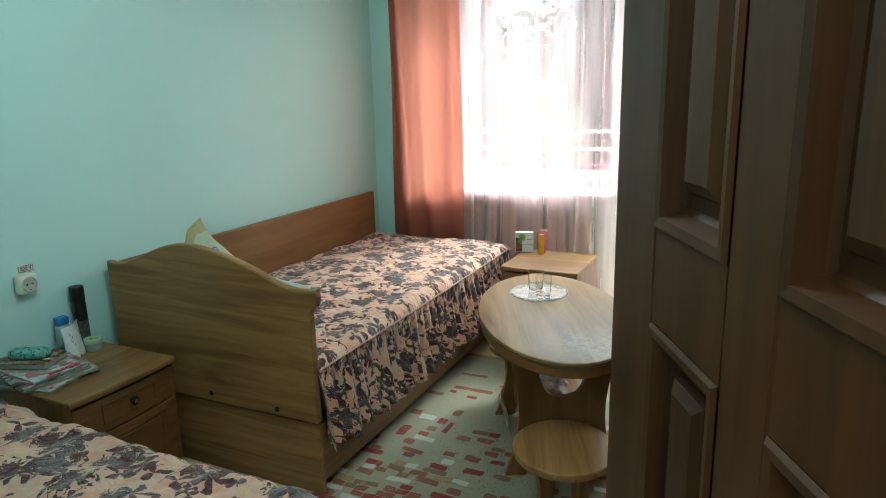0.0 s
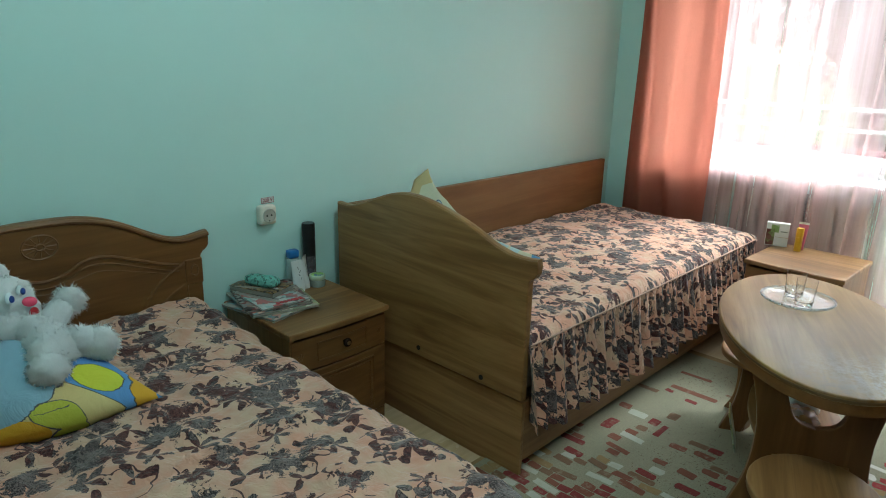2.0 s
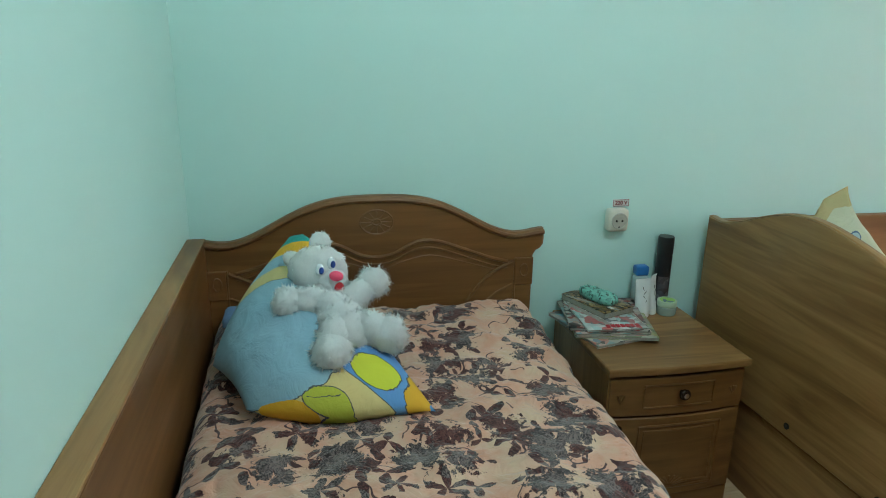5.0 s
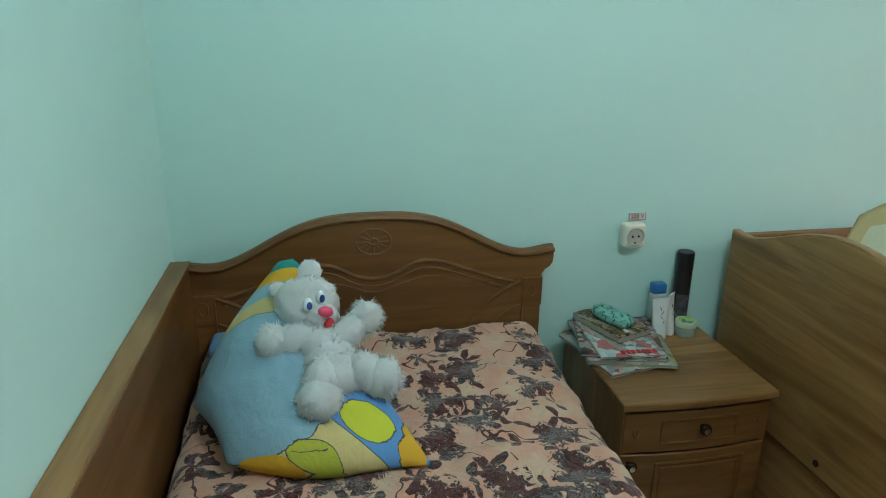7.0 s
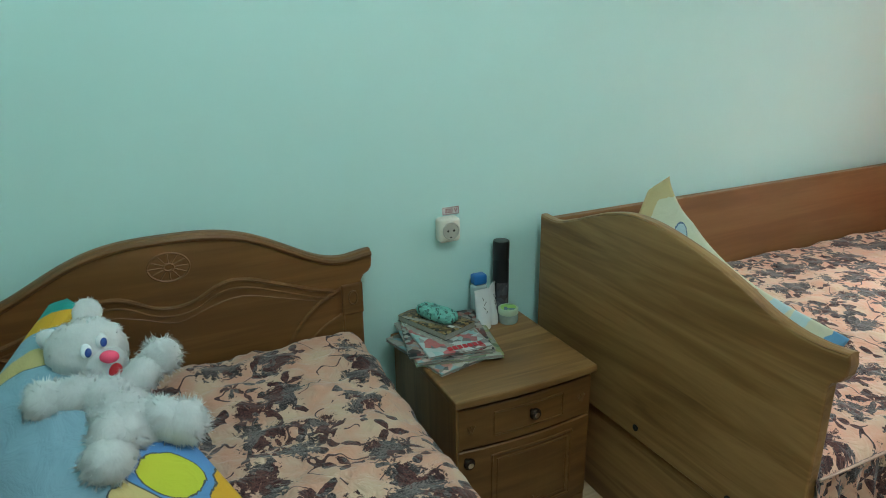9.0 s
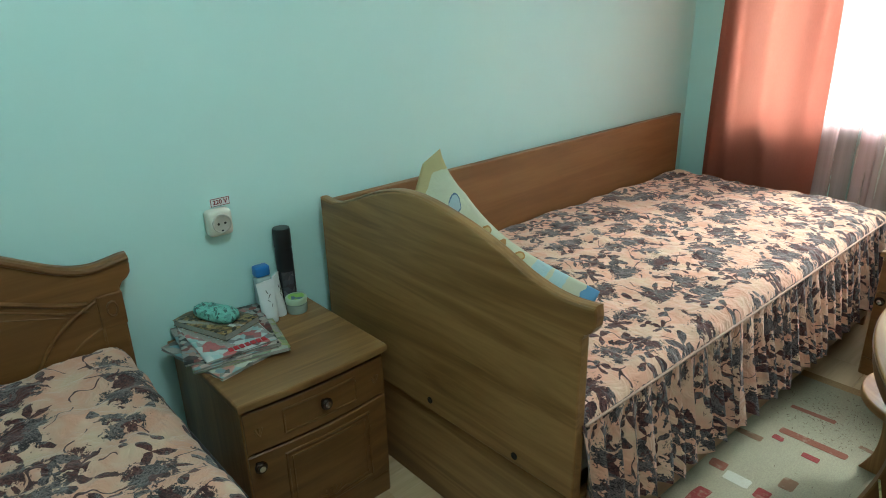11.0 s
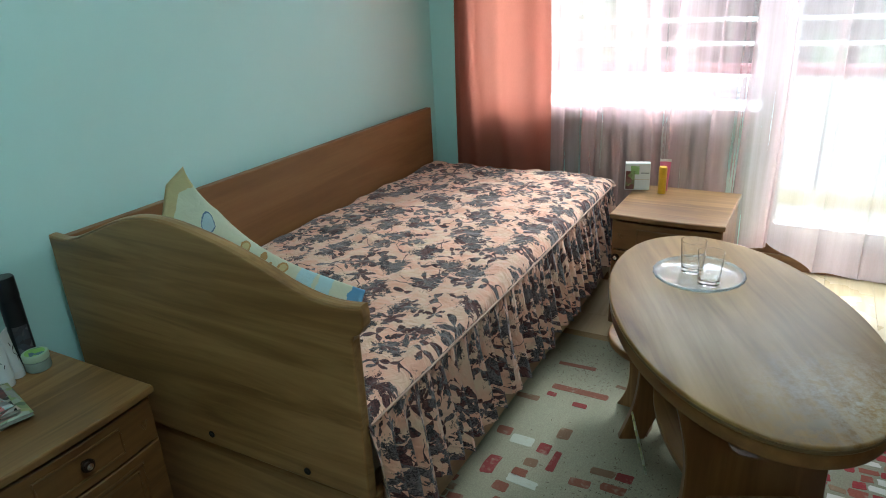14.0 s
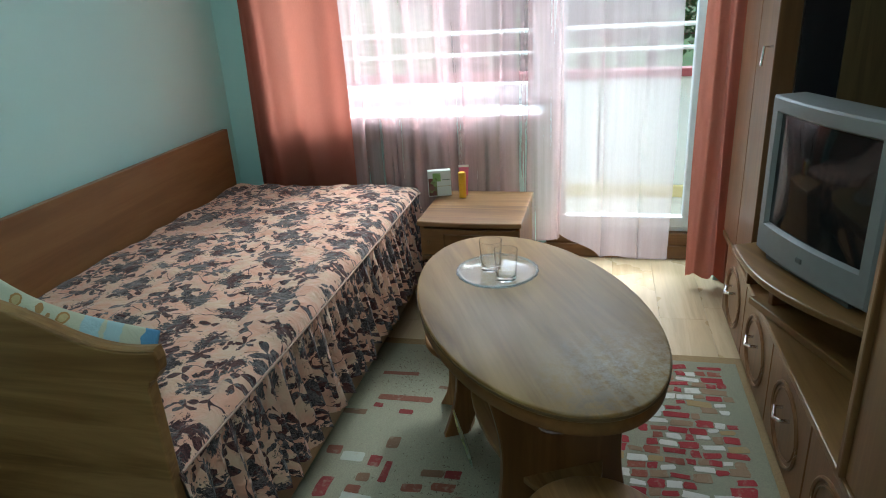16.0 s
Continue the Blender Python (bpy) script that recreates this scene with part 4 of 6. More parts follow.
def tv_set():
    st = thing("tv_stand", Matrix.Identity(4), "wooden television plinth with a rounded front plate", "tv stand")
    m = pose(2.674, -2.383, 0, 0, 0, 20.6)
    n = [(-0.31 + 0.62 * i / 24, 0.03 + 0.07 * math.sin(math.pi * i / 24)) for i in range(25)]
    pl = part("plate", slab([(-0.31, -0.36), (0.31, -0.36), *reversed(n)], "xy", 0.522, 0.544, 0.005), M_CABX, None)
    bs = part("base_board", slab([(-0.27, -0.34), (0.27, -0.34), (0.27, -0.02), (-0.27, -0.02)], "xy", 0.344, 0.37, 0.004), M_CABX, None)
    sp = [part("upright", box(x - 0.011, x + 0.011, -0.33, -0.05, 0.37, 0.522, 0.002), M_CAB, None) for x in (-0.2, 0.2)]
    for o in (pl, bs, *sp):
        o.parent = st
    st.matrix_basis = m
    e = thing("television", Matrix.Identity(4), "grey plastic tube television with a dark curved screen", "television")
    M_TV = mat_plain("tv_grey_plastic", (0.25, 0.25, 0.245), 0.45, vary=0.05)
    M_TVD = mat_plain("tv_grey_plastic_top", (0.115, 0.115, 0.11), 0.5, vary=0.05)
    W, Z0, Z1 = 0.2365, 0.562, 1.032

    def bow(x, z):
        return 0.022 * (1 - (x / W) ** 2)
    # bezel: an outer ring with a curved front
    b = bmesh.new()
    rings = []
    N = 10
    for lvl, (i_s, i_t, i_b, dep) in enumerate(((0.0, 0.0, 0.0, -0.10), (0.0, 0.0, 0.0, -0.006), (0.006, 0.006, 0.006, 0.0), (0.034, 0.040, 0.088, 0.0), (0.042, 0.048, 0.096, -0.014))):
        x0, x1, z0, z1 = -W + i_s, W - i_s, Z0 + i_b, Z1 - i_t
        pts = [(x0 + (x1 - x0) * k / N, z0) for k in range(N)] + [(x1, z0 + (z1 - z0) * k / N) for k in range(N)] + [(x1 - (x1 - x0) * k / N, z1) for k in range(N)] + [(x0, z1 - (z1 - z0) * k / N) for k in range(N)]
        rings.append([b.verts.new((x, dep + (bow(x, z) if lvl > 0 else 0), z)) for x, z in pts])
    for p, q in zip(rings, rings[1:]):
        for i in range(len(p)):
            k = (i + 1) % len(p)
            b.faces.new((p[i], p[k], q[k], q[i]))
    bz = part("bezel", b, M_TV, None, smooth=True, angle=35)
    x0, x1, z0, z1 = -W + 0.041, W - 0.041, Z0 + 0.095, Z1 - 0.047
    sc = part("screen", sheet(20, 16, lambda u, v: (x0 + (x1 - x0) * u, -0.014 + bow(x0 + (x1 - x0) * u, 0) + 0.010 * math.sin(math.pi * u) * math.sin(math.pi * v), z0 + (z1 - z0) * v)), mat_plain("dark_screen_glass", (0.012, 0.014, 0.015), 0.08, vary=0.02, bstr=0.0), None, smooth=True)
    c = bmesh.new()
    secs = ((-0.10, W - 0.004, Z0 + 0.004, Z1 - 0.004), (-0.22, W - 0.03, Z0 + 0.01, Z1 - 0.03), (-0.36, W * 0.55, Z0 + 0.05, Z1 - 0.12))
    rr = [[c.verts.new(p) for p in ((-w, y, a), (w, y, a), (w, y, bb), (-w, y, bb))] for y, w, a, bb in secs]
    for p, q in zip(rr, rr[1:]):
        for i in range(4):
            c.faces.new((p[i], p[(i + 1) % 4], q[(i + 1) % 4], q[i]))
    c.faces.new(rr[0])
    c.faces.new(rr[-1])
    bmesh.ops.bevel(c, geom=c.edges[:], offset=0.008, segments=2, affect="EDGES")
    cb = part("cabinet_back", c, M_TVD, None, smooth=True, angle=40)
    bt = part("button", box(-0.012, 0.012, 0.020, 0.026, Z0 + 0.04, Z0 + 0.055, 0.002, 1), M_TVD, None)
    ft = part("foot", box(-0.18, 0.18, -0.2, 0.0, 0.544, Z0 + 0.004, 0.003), M_TVD, None)
    for o in (bz, sc, cb, bt, ft):
        o.parent = e
    e.matrix_basis = m


tv_set()

# ---- rug ----


def rug():
    e = thing("rug", pose(2.2, -1.6, 0), "cream woven rug with scattered red, rust and tan blocks", "rug")
    RX0, RX1, RY0, RY1 = 1.47, 3.15, -2.38, -0.83
    M_RUG = mat_cloth("cream_rug_pile", (0.245, 0.232, 0.160), 260, 0.95, 0.2)
    M_BORD = mat_cloth("tan_rug_border", (0.29, 0.19, 0.085), 260, 0.95, 0.2)
    part("border", box(RX0, RX1, RY0, RY1, 0.0, 0.006, 0.002, 1), M_BORD, e)
    part("rug_field", box(RX0 + 0.05, RX1 - 0.05, RY0 + 0.05, RY1 - 0.02, 0.006, 0.0105, 0.002, 1), M_RUG, e)
    # blocks of two mixes: crimson and white along the wall unit, earthy drifts elsewhere
    def block_mat(name, stops):
        m, nt, bs = nodes_of(name)
        g = nt.nodes.new("ShaderNodeNewGeometry")
        r = ramp(nt, g.outputs["Random Per Island"], stops)
        r.node.color_ramp.interpolation = "CONSTANT"
        f = noise_tex(nt, coords(nt), 170, 4, 0.7)
        worn = noise_tex(nt, coords(nt), 38, 3)
        c = mixc(nt, mth(nt, "MULTIPLY", f, 0.2), r, (0.26, 0.18, 0.11))
        c = mixc(nt, ramp(nt, worn, [(0.56, (0, 0, 0)), (0.74, (0.45, 0.45, 0.45))]), c, (0.32, 0.28, 0.20))
        nt.links.new(c, bs.inputs["Base Color"])
        bs.inputs["Roughness"].default_value = 0.95
        bump(nt, bs, f, 0.6, 0.004)
        return m
    M_FULL = block_mat("rug_blocks", [(0.0, (0.30, 0.008, 0.018)), (0.36, (0.26, 0.06, 0.035)), (0.50, (0.62, 0.60, 0.55)), (0.76, (0.25, 0.15, 0.085)), (0.90, (0.33, 0.22, 0.09))])
    M_EARTH = block_mat("rug_blocks_earthy", [(0.0, (0.17, 0.006, 0.010)), (0.30, (0.17, 0.045, 0.024)), (0.54, (0.15, 0.080, 0.042)), (0.70, (0.24, 0.155, 0.062)), (0.84, (0.40, 0.41, 0.35))])
    M_FLECK = mat_plain("rug_flecks", (0.10, 0.075, 0.045), 0.95, vary=0.3, scale=60)
    rnd = random.Random(12)
    used = []

    def block(bm, x, y, w, h, jag=0.0025, free=False):
        """A woven block w along x and h along y with uneven edges, a little proud of the pile."""
        if not (RX0 + 0.03 < x < RX1 - 0.05 and RY0 + 0.07 < y < RY1 - 0.03):
            return
        if not free and any(abs(x - q[0]) < (w + q[2]) / 2 and abs(y - q[1]) < (h + q[3]) / 2 for q in used):
            return
        used.append((x, y, w, h))
        w, h = w / 2, h / 2
        k = 0.25 * min(w, h)
        skew = rnd.uniform(-0.12, 0.12)
        pts = [(-w + k, -h), (0, -h), (w - k, -h), (w, -h + k), (w, h - k), (w - k, h), (0, h), (-w + k, h), (-w, h - k), (-w, -h + k)]
        pts = [(x + p + q * skew + rnd.uniform(-jag, jag), y + q + rnd.uniform(-jag, jag)) for p, q in pts]
        top = [bm.verts.new((p, q, 0.0113)) for p, q in pts]
        bot = [bm.verts.new((p, q, 0.009)) for p, q in pts]
        bm.faces.new(top)
        for i in range(len(pts)):
            k = (i + 1) % len(pts)
            bm.faces.new((bot[i], bot[k], top[k], top[i]))
    earth = bmesh.new()
    # single blocks by the daybed: place and size
    for x, y, w, h in ((2.716, -1.160, 0.032, 0.20), (2.876, -1.10, 0.020, 0.14), (2.333, -1.205, 0.095, 0.024), (2.387, -1.080, 0.045, 0.075),
                       (2.243, -1.036, 0.085, 0.040), (2.41, -1.010, 0.040, 0.050), (2.471, -1.190, 0.055, 0.040), (2.376, -1.158, 0.050, 0.040),
                       (2.300, -1.143, 0.035, 0.040), (2.245, -1.130, 0.035, 0.045), (2.168, -1.102, 0.040, 0.045), (2.349, -1.412, 0.035, 0.050),
                       (2.665, -1.076, 0.022, 0.035), (2.638, -1.185, 0.026, 0.050), (2.80, -1.30, 0.02, 0.07)):
        block(earth, x, y, w, h, 0.002, True)
    # a drift of blocks fanning out from the corner by the end board
    for k in range(420):
        x, y = 1.56 + abs(rnd.gauss(0, 0.30)), -0.88 - abs(rnd.gauss(0, 0.26))
        x, y = round(x / 0.034) * 0.034, round(y / 0.05) * 0.05
        block(earth, x, y, rnd.uniform(0.026, 0.034), rnd.choice((0.046, 0.046, 0.07, 0.095)))
    for k in range(60):
        x, y = rnd.uniform(1.55, 2.35), rnd.uniform(-1.9, -1.15)
        block(earth, x, y, rnd.uniform(0.026, 0.036), rnd.uniform(0.045, 0.08))
    tagged(part("pattern", earth, M_EARTH, e), kind="stuff")
    # rows of blocks along the wall unit
    full = bmesh.new()
    x = 1.72
    while x < RX1 - 0.07:
        y = RY0 + 0.09 + rnd.uniform(0, 0.03)
        stop = -1.93 + rnd.uniform(-0.03, 0.12)
        while y < stop:
            h = rnd.choice((0.035, 0.05, 0.06, 0.085))
            if rnd.random() < 0.93 - 0.45 * smooth01((y + 2.05) / 0.2):
                block(full, x + rnd.uniform(-0.005, 0.005), y + h / 2, rnd.uniform(0.020, 0.036), h * rnd.uniform(0.75, 1.0), 0.0035)
            y += h
        x += 0.038
    tagged(part("pattern", full, M_FULL, e), kind="stuff")
    # short dark flecks woven into the plain field
    fl = bmesh.new()
    for cx, cy, n, sx, sy in ((2.9, -1.15, 320, 0.09, 0.10), (2.25, -1.42, 380, 0.15, 0.11), (2.0, -1.55, 220, 0.2, 0.12)):
        for _ in range(n):
            x, y, ln = rnd.gauss(cx, sx), rnd.gauss(cy, sy), rnd.uniform(0.0015, 0.005)
            if RX0 + 0.07 < x < RX1 - 0.07 and y < RY1 - 0.05:
                a = rnd.choice((0, 1.57)) + rnd.gauss(0, 0.3)
                u, v = Vector((math.cos(a), math.sin(a), 0)) * ln, Vector((-math.sin(a), math.cos(a), 0)) * 0.001
                c = Vector((x, y, 0.0107))
                fl.faces.new([fl.verts.new(c + q) for q in (u + v, v - u, -u - v, u - v)])
    tagged(part("flecks", fl, M_FLECK, e), kind="stuff")


rug()
floor_boards()

# ---- things on the walls and furniture ----


def socket():
    e = thing("wall_socket", pose(1.3985, Y0, 0.80), "cream surface mounted wall socket with two round holes", "socket")
    b = box(1.364, 1.433, Y0 - 0.042, Y0, 0.753, 0.827, 0.012, 4)
    body = part("housing", b, M_CREAM, e, smooth=True, angle=50)
    rim = lathe([(0.0265, -0.001), (0.0265, 0.004), (0.0245, 0.005), (0.0225, 0.0012), (0.0, 0.0008)], 28)
    bmesh.ops.transform(rim, matrix=pose(1.3985, Y0 - 0.0425, 0.790, 90, 0, 0), verts=rim.verts)
    part("socket_well", rim, mat_plain("socket_well_grey", (0.50, 0.48, 0.42), 0.4), e, smooth=True, angle=50)
    for dx in (-0.0095, 0.0095):
        h = lathe([(0.0035, 0), (0.0035, 0.003), (0, 0.003)], 12)
        bmesh.ops.transform(h, matrix=pose(1.3985 + dx, Y0 - 0.0412, 0.790, 90, 0, 0), verts=h.verts)
        part("pin_hole", h, M_HOLE, e)
    part("earth_clip", box(1.395, 1.402, Y0 - 0.044, Y0 - 0.036, 0.767, 0.773, 0.001, 1), M_BLACK, e)


def voltage_sign():
    e = thing("voltage_sign", pose(1.418, Y0, 0.838), "small white sign with a red border reading 220 V", "sign")
    part("plate", box(1.390, 1.446, Y0 - 0.003, Y0, 0.828, 0.851, 0.0008, 1), M_WHITE, e)
    red = mat_plain("dark_red_ink", (0.22, 0.02, 0.03), 0.6)
    for x0, x1, z0, z1 in ((1.391, 1.445, 0.8285, 0.830), (1.391, 1.445, 0.849, 0.8505), (1.391, 1.3925, 0.830, 0.849), (1.4435, 1.445, 0.830, 0.849)):
        part("border", box(x0, x1, Y0 - 0.0038, Y0 - 0.0031, z0, z1), red, e)
    cu = bpy.data.curves.new("lettering", "FONT")
    cu.body, cu.size, cu.align_x, cu.align_y, cu.extrude, cu.offset = "220 V", 0.0175, "CENTER", "CENTER", 0.0003, 0.0004
    ob = new("lettering", cu)
    ob.data.materials.append(red)
    ob.parent = e
    ob.matrix_parent_inverse = e.matrix_basis.inverted()
    ob.matrix_basis = pose(1.418, Y0 - 0.0042, 0.8395, 90, 0, 0)


socket()
voltage_sign()

NZ = 0.4882


def mat_print(name, cols, scale, rough=0.35):
    """A glossy printed page: blotches in several colours."""
    m, nt, bs = nodes_of(name)
    v = coords(nt, scale=(1, 1, 1))
    vo = nd(nt, "ShaderNodeTexVoronoi", Scale=scale)
    nt.links.new(v, vo.inputs["Vector"])
    sp = nt.nodes.new("ShaderNodeSeparateColor")
    nt.links.new(vo.outputs["Color"], sp.inputs[0])
    n = len(cols)
    r = ramp(nt, sp.outputs[0], [(i / n, c) for i, c in enumerate(cols)])
    f = noise_tex(nt, v, scale * 2.5, 4)
    nt.links.new(mixc(nt, mth(nt, "MULTIPLY", f, 0.3), r, cols[0]), bs.inputs["Base Color"])
    bs.inputs["Roughness"].default_value = rough
    return m


M_REDBAR = mat_plain("red_print", (0.55, 0.02, 0.03), 0.4, vary=0.05)
P_A = mat_print("magazine_cover_a", [(0.025, 0.02, 0.012), (0.26, 0.14, 0.05), (0.46, 0.33, 0.15), (0.015, 0.015, 0.012)], 120)
P_B = mat_print("magazine_cover_b", [(0.62, 0.63, 0.61), (0.22, 0.46, 0.46), (0.60, 0.60, 0.58), (0.06, 0.06, 0.07), (0.45, 0.05, 0.05)], 42)
P_C = mat_print("magazine_cover_c", [(0.03, 0.035, 0.04), (0.4, 0.4, 0.4), (0.55, 0.5, 0.42), (0.3, 0.04, 0.03), (0.02, 0.02, 0.02)], 60)
P_D = mat_print("magazine_cover_d", [(0.30, 0.36, 0.14), (0.5, 0.52, 0.46), (0.10, 0.16, 0.08), (0.45, 0.44, 0.2)], 40)
P_E = mat_print("magazine_cover_e", [(0.58, 0.56, 0.5), (0.55, 0.07, 0.04), (0.06, 0.28, 0.34), (0.6, 0.58, 0.5), (0.03, 0.03, 0.03)], 44)
M_PAGES = mat_plain("page_edges", (0.36, 0.34, 0.30), 0.8, vary=0.2, scale=300)


def magazine(cx, cy, z, w, h, t, ang, mat, label, curl=0.0):
    e = thing("magazine", Matrix.Identity(4), label, "magazine", "stack of magazines")
    part("page_block", box(-w / 2 + 0.002, w / 2 - 0.002, -h / 2 + 0.002, h / 2 - 0.002, 0.0006, t - 0.0006), M_PAGES, e)

    def fn(u, v):
        return ((u - 0.5) * w, (v - 0.5) * h, t + curl * (max(0, u - 0.6) ** 2) * 2 + 0.0008 * math.sin(9 * u + 5 * v))
    part("cover", sheet(10, 10, fn, thick=0.0006), mat, e, smooth=True)
    part("cover", box(-w / 2, w / 2, -h / 2, h / 2, 0, 0.0005), mat, e)
    e.matrix_basis = pose(cx, cy, z, 0, 0, ang)
    return e


magazine(1.338, -0.118, NZ + 0.009, 0.245, 0.275, 0.009, -14, P_D, "pale green magazine at the bottom of the stack")
magazine(1.317, -0.110, NZ + 0.0186, 0.225, 0.275, 0.007, -8, P_E, "folded newspaper with red and blue print in the stack", 0.01)
magazine(1.324, -0.104, NZ + 0.0262, 0.235, 0.27, 0.007, -16, P_C, "dark glossy magazine lying in the stack", 0.004)
magazine(1.303, -0.132, NZ, 0.205, 0.270, 0.0085, 12, P_E, "folded newspaper with red print sticking out of the stack")
wm = magazine(1.318, -0.128, NZ + 0.0338, 0.185, 0.235, 0.005, -4, P_B, "white and turquoise magazine with red print")
for k in range(7):
    bar = box(-0.03 + k * 0.015, -0.019 + k * 0.015, -0.104, -0.086, 0.0055, 0.0076)
    bmesh.ops.transform(bar, matrix=wm.matrix_basis, verts=bar.verts)
    part("print_bar", bar, M_REDBAR, wm)
bk = magazine(1.322, -0.058, NZ + 0.0406, 0.125, 0.20, 0.017, 20, P_A, "thick brown patterned puzzle book on the magazines")


def lumpy(fn_r, nu=24, nv=14):
    """A closed rounded body: radius along directions from fn_r(theta, phi) -> point."""
    b = bmesh.new()
    g = []
    for j in range(1, nv):
        ph = math.pi * j / nv
        g.append([b.verts.new(fn_r(2 * math.pi * i / nu, ph)) for i in range(nu)])
    top, bot = b.verts.new(fn_r(0, 0)), b.verts.new(fn_r(0, math.pi))
    for r0, r1 in zip(g, g[1:]):
        for i in range(nu):
            b.faces.new((r0[i], r0[(i + 1) % nu], r1[(i + 1) % nu], r1[i]))
    for i in range(nu):
        b.faces.new((top, g[0][(i + 1) % nu], g[0][i]))
        b.faces.new((bot, g[-1][i], g[-1][(i + 1) % nu]))
    return b


M_CASE = mat_print("turquoise_case_print", [(0.18, 0.48, 0.40), (0.22, 0.55, 0.47), (0.015, 0.03, 0.03), (0.24, 0.58, 0.5)], 130, 0.5)


def pencil_case():
    def fr(th, ph):
        x, y, z = math.sin(ph) * math.cos(th), math.sin(ph) * math.sin(th), math.cos(ph)
        k = lambda a: math.copysign(abs(a) ** 0.6, a)
        return (0.070 * k(x), 0.030 * k(y) * (1 + 0.12 * x), 0.017 + 0.017 * k(z) + 0.003 * math.sin(60 * x))
    e = thing("glasses_case", Matrix.Identity(4), "turquoise patterned cloth spectacle case on the book", "case")
    part("body", lumpy(fr, 32, 18), M_CASE, e, smooth=True)
    part("seam", tube([(0.062 * math.cos(a), 0.029 * math.sin(a), 0.0275) for a in [i * math.pi / 16 for i in range(33)]], 0.0015, 5), M_CASE, e)
    part("tag", box(0.066, 0.084, -0.03, -0.018, 0.004, 0.0055), M_WHITE, e)
    e.matrix_basis = pose(1.322, -0.062, NZ + 0.0586, 0, 0, -66)


pencil_case()


def toiletries():
    # tall black spray can
    e = thing("spray_can", pose(1.575, -0.0, NZ), "tall glossy black hairspray can with a round cap", "can")
    part("can", lathe([(0.0, 0), (0.0245, 0.001), (0.0255, 0.004), (0.0255, 0.175), (0.0235, 0.184)], 28, m=Matrix.Translation((1.575, -0.0, NZ))), M_BLACK, e, smooth=True, angle=40)
    part("cap", lathe([(0.0255, 0.184), (0.0260, 0.186), (0.0260, 0.238), (0.024, 0.243), (0.0, 0.244)], 28, m=Matrix.Translation((1.575, -0.0, NZ))), M_BLACK, e, smooth=True, angle=40)
    lab = sheet(8, 4, lambda u, v: (1.575 + 0.0259 * math.cos(-2.6 + 1.5 * u), 0.0259 * math.sin(-2.6 + 1.5 * u), NZ + 0.02 + 0.09 * v))
    part("label", lab, mat_print("can_label_print", [(0.02, 0.02, 0.022), (0.25, 0.25, 0.27), (0.05, 0.03, 0.03), (0.1, 0.1, 0.12)], 60), e, smooth=True)
    # lotion bottle with a blue cap
    M_LOT = mat_plain("pale_grey_bottle", (0.42, 0.50, 0.50), 0.25, vary=0.05)
    e = thing("lotion_bottle", pose(1.495, -0.005, NZ), "pale bottle with a square blue screw cap", "bottle")
    part("bottle", box(1.470, 1.518, -0.022, 0.014, NZ, NZ + 0.115, 0.009, 3), M_LOT, e, smooth=True, angle=60)
    part("cap", box(1.472, 1.516, -0.0205, 0.0125, NZ + 0.116, NZ + 0.148, 0.006, 3), mat_plain("blue_plastic", (0.03, 0.18, 0.5), 0.35, vary=0.04), e, smooth=True, angle=60)

    def cream_tube(cx, cy, hgt, wid, yaw, mat, label, lean=0.0):
        e = thing("cream_tube", Matrix.Identity(4), label, "tube")
        n = 24

        def fn(u, v):
            a = 2 * math.pi * u
            d = wid * 0.36 * (1 - v) + 0.0012 * v
            w = wid * 0.42 * (1 - v) + wid * 0.5 * v
            return (w * math.cos(a), d * math.sin(a), 0.020 + (hgt - 0.02) * v)
        part("body", sheet(n, 10, fn), mat, e, smooth=True)
        part("crimp", box(-wid * 0.5, wid * 0.5, -0.0012, 0.0012, hgt - 0.001, hgt + 0.006), mat, e)
        part("cap", lathe([(0.0, 0), (wid * 0.36, 0), (wid * 0.38, 0.003), (wid * 0.37, 0.020), (0.0, 0.0205)], 20), M_WHITE, e, smooth=True, angle=40)
        fl = bmesh.new()
        for k in range(4):
            z = 0.045 + 0.014 * k
            tube([(0.004 * math.sin(k * 2), -wid * 0.36 * (1 - z / hgt) - 0.0012, z), (0.006 * math.cos(k * 3), -wid * 0.36 * (1 - z / hgt) - 0.0016, z + 0.012)], 0.001, 5, bm=fl)
        part("printed_mark", fl, M_BLACK, e)
        e.matrix_basis = pose(cx, cy, NZ, lean, 0, yaw)
    M_TUBE = mat_plain("white_tube", (0.78, 0.8, 0.8), 0.3, vary=0.04)
    cream_tube(1.474, -0.075, 0.118, 0.058, 5, M_TUBE, "white cream tube with a small dark print, standing on its cap", -4)
    cream_tube(1.516, -0.058, 0.125, 0.042, 40, M_TUBE, "white cream tube standing on its cap behind another", -2)
    # round jar
    e = thing("cream_jar", pose(1.562, -0.07, NZ), "small clear jar with a green lid", "jar")
    T = Matrix.Translation((1.562, -0.07, NZ))
    part("jar", lathe([(0.0, 0), (0.029, 0.001), (0.031, 0.006), (0.031, 0.027), (0.028, 0.029), (0.0, 0.029)], 28, m=T), mat_plain("milky_jar", (0.33, 0.40, 0.36), 0.2, vary=0.1), e, smooth=True, angle=40)
    ld = part("lid", lathe([(0.0305, 0.030), (0.0315, 0.032), (0.0315, 0.046), (0.030, 0.048), (0.0, 0.048)], 28, m=T), mat_plain("pale_green_lid", (0.5, 0.62, 0.45), 0.35, vary=0.05), e, "pale green lid", smooth=True, angle=40)
    lb = lathe([(0.024, 0.0482), (0.024, 0.0488), (0.0, 0.0488)], 24, m=T)
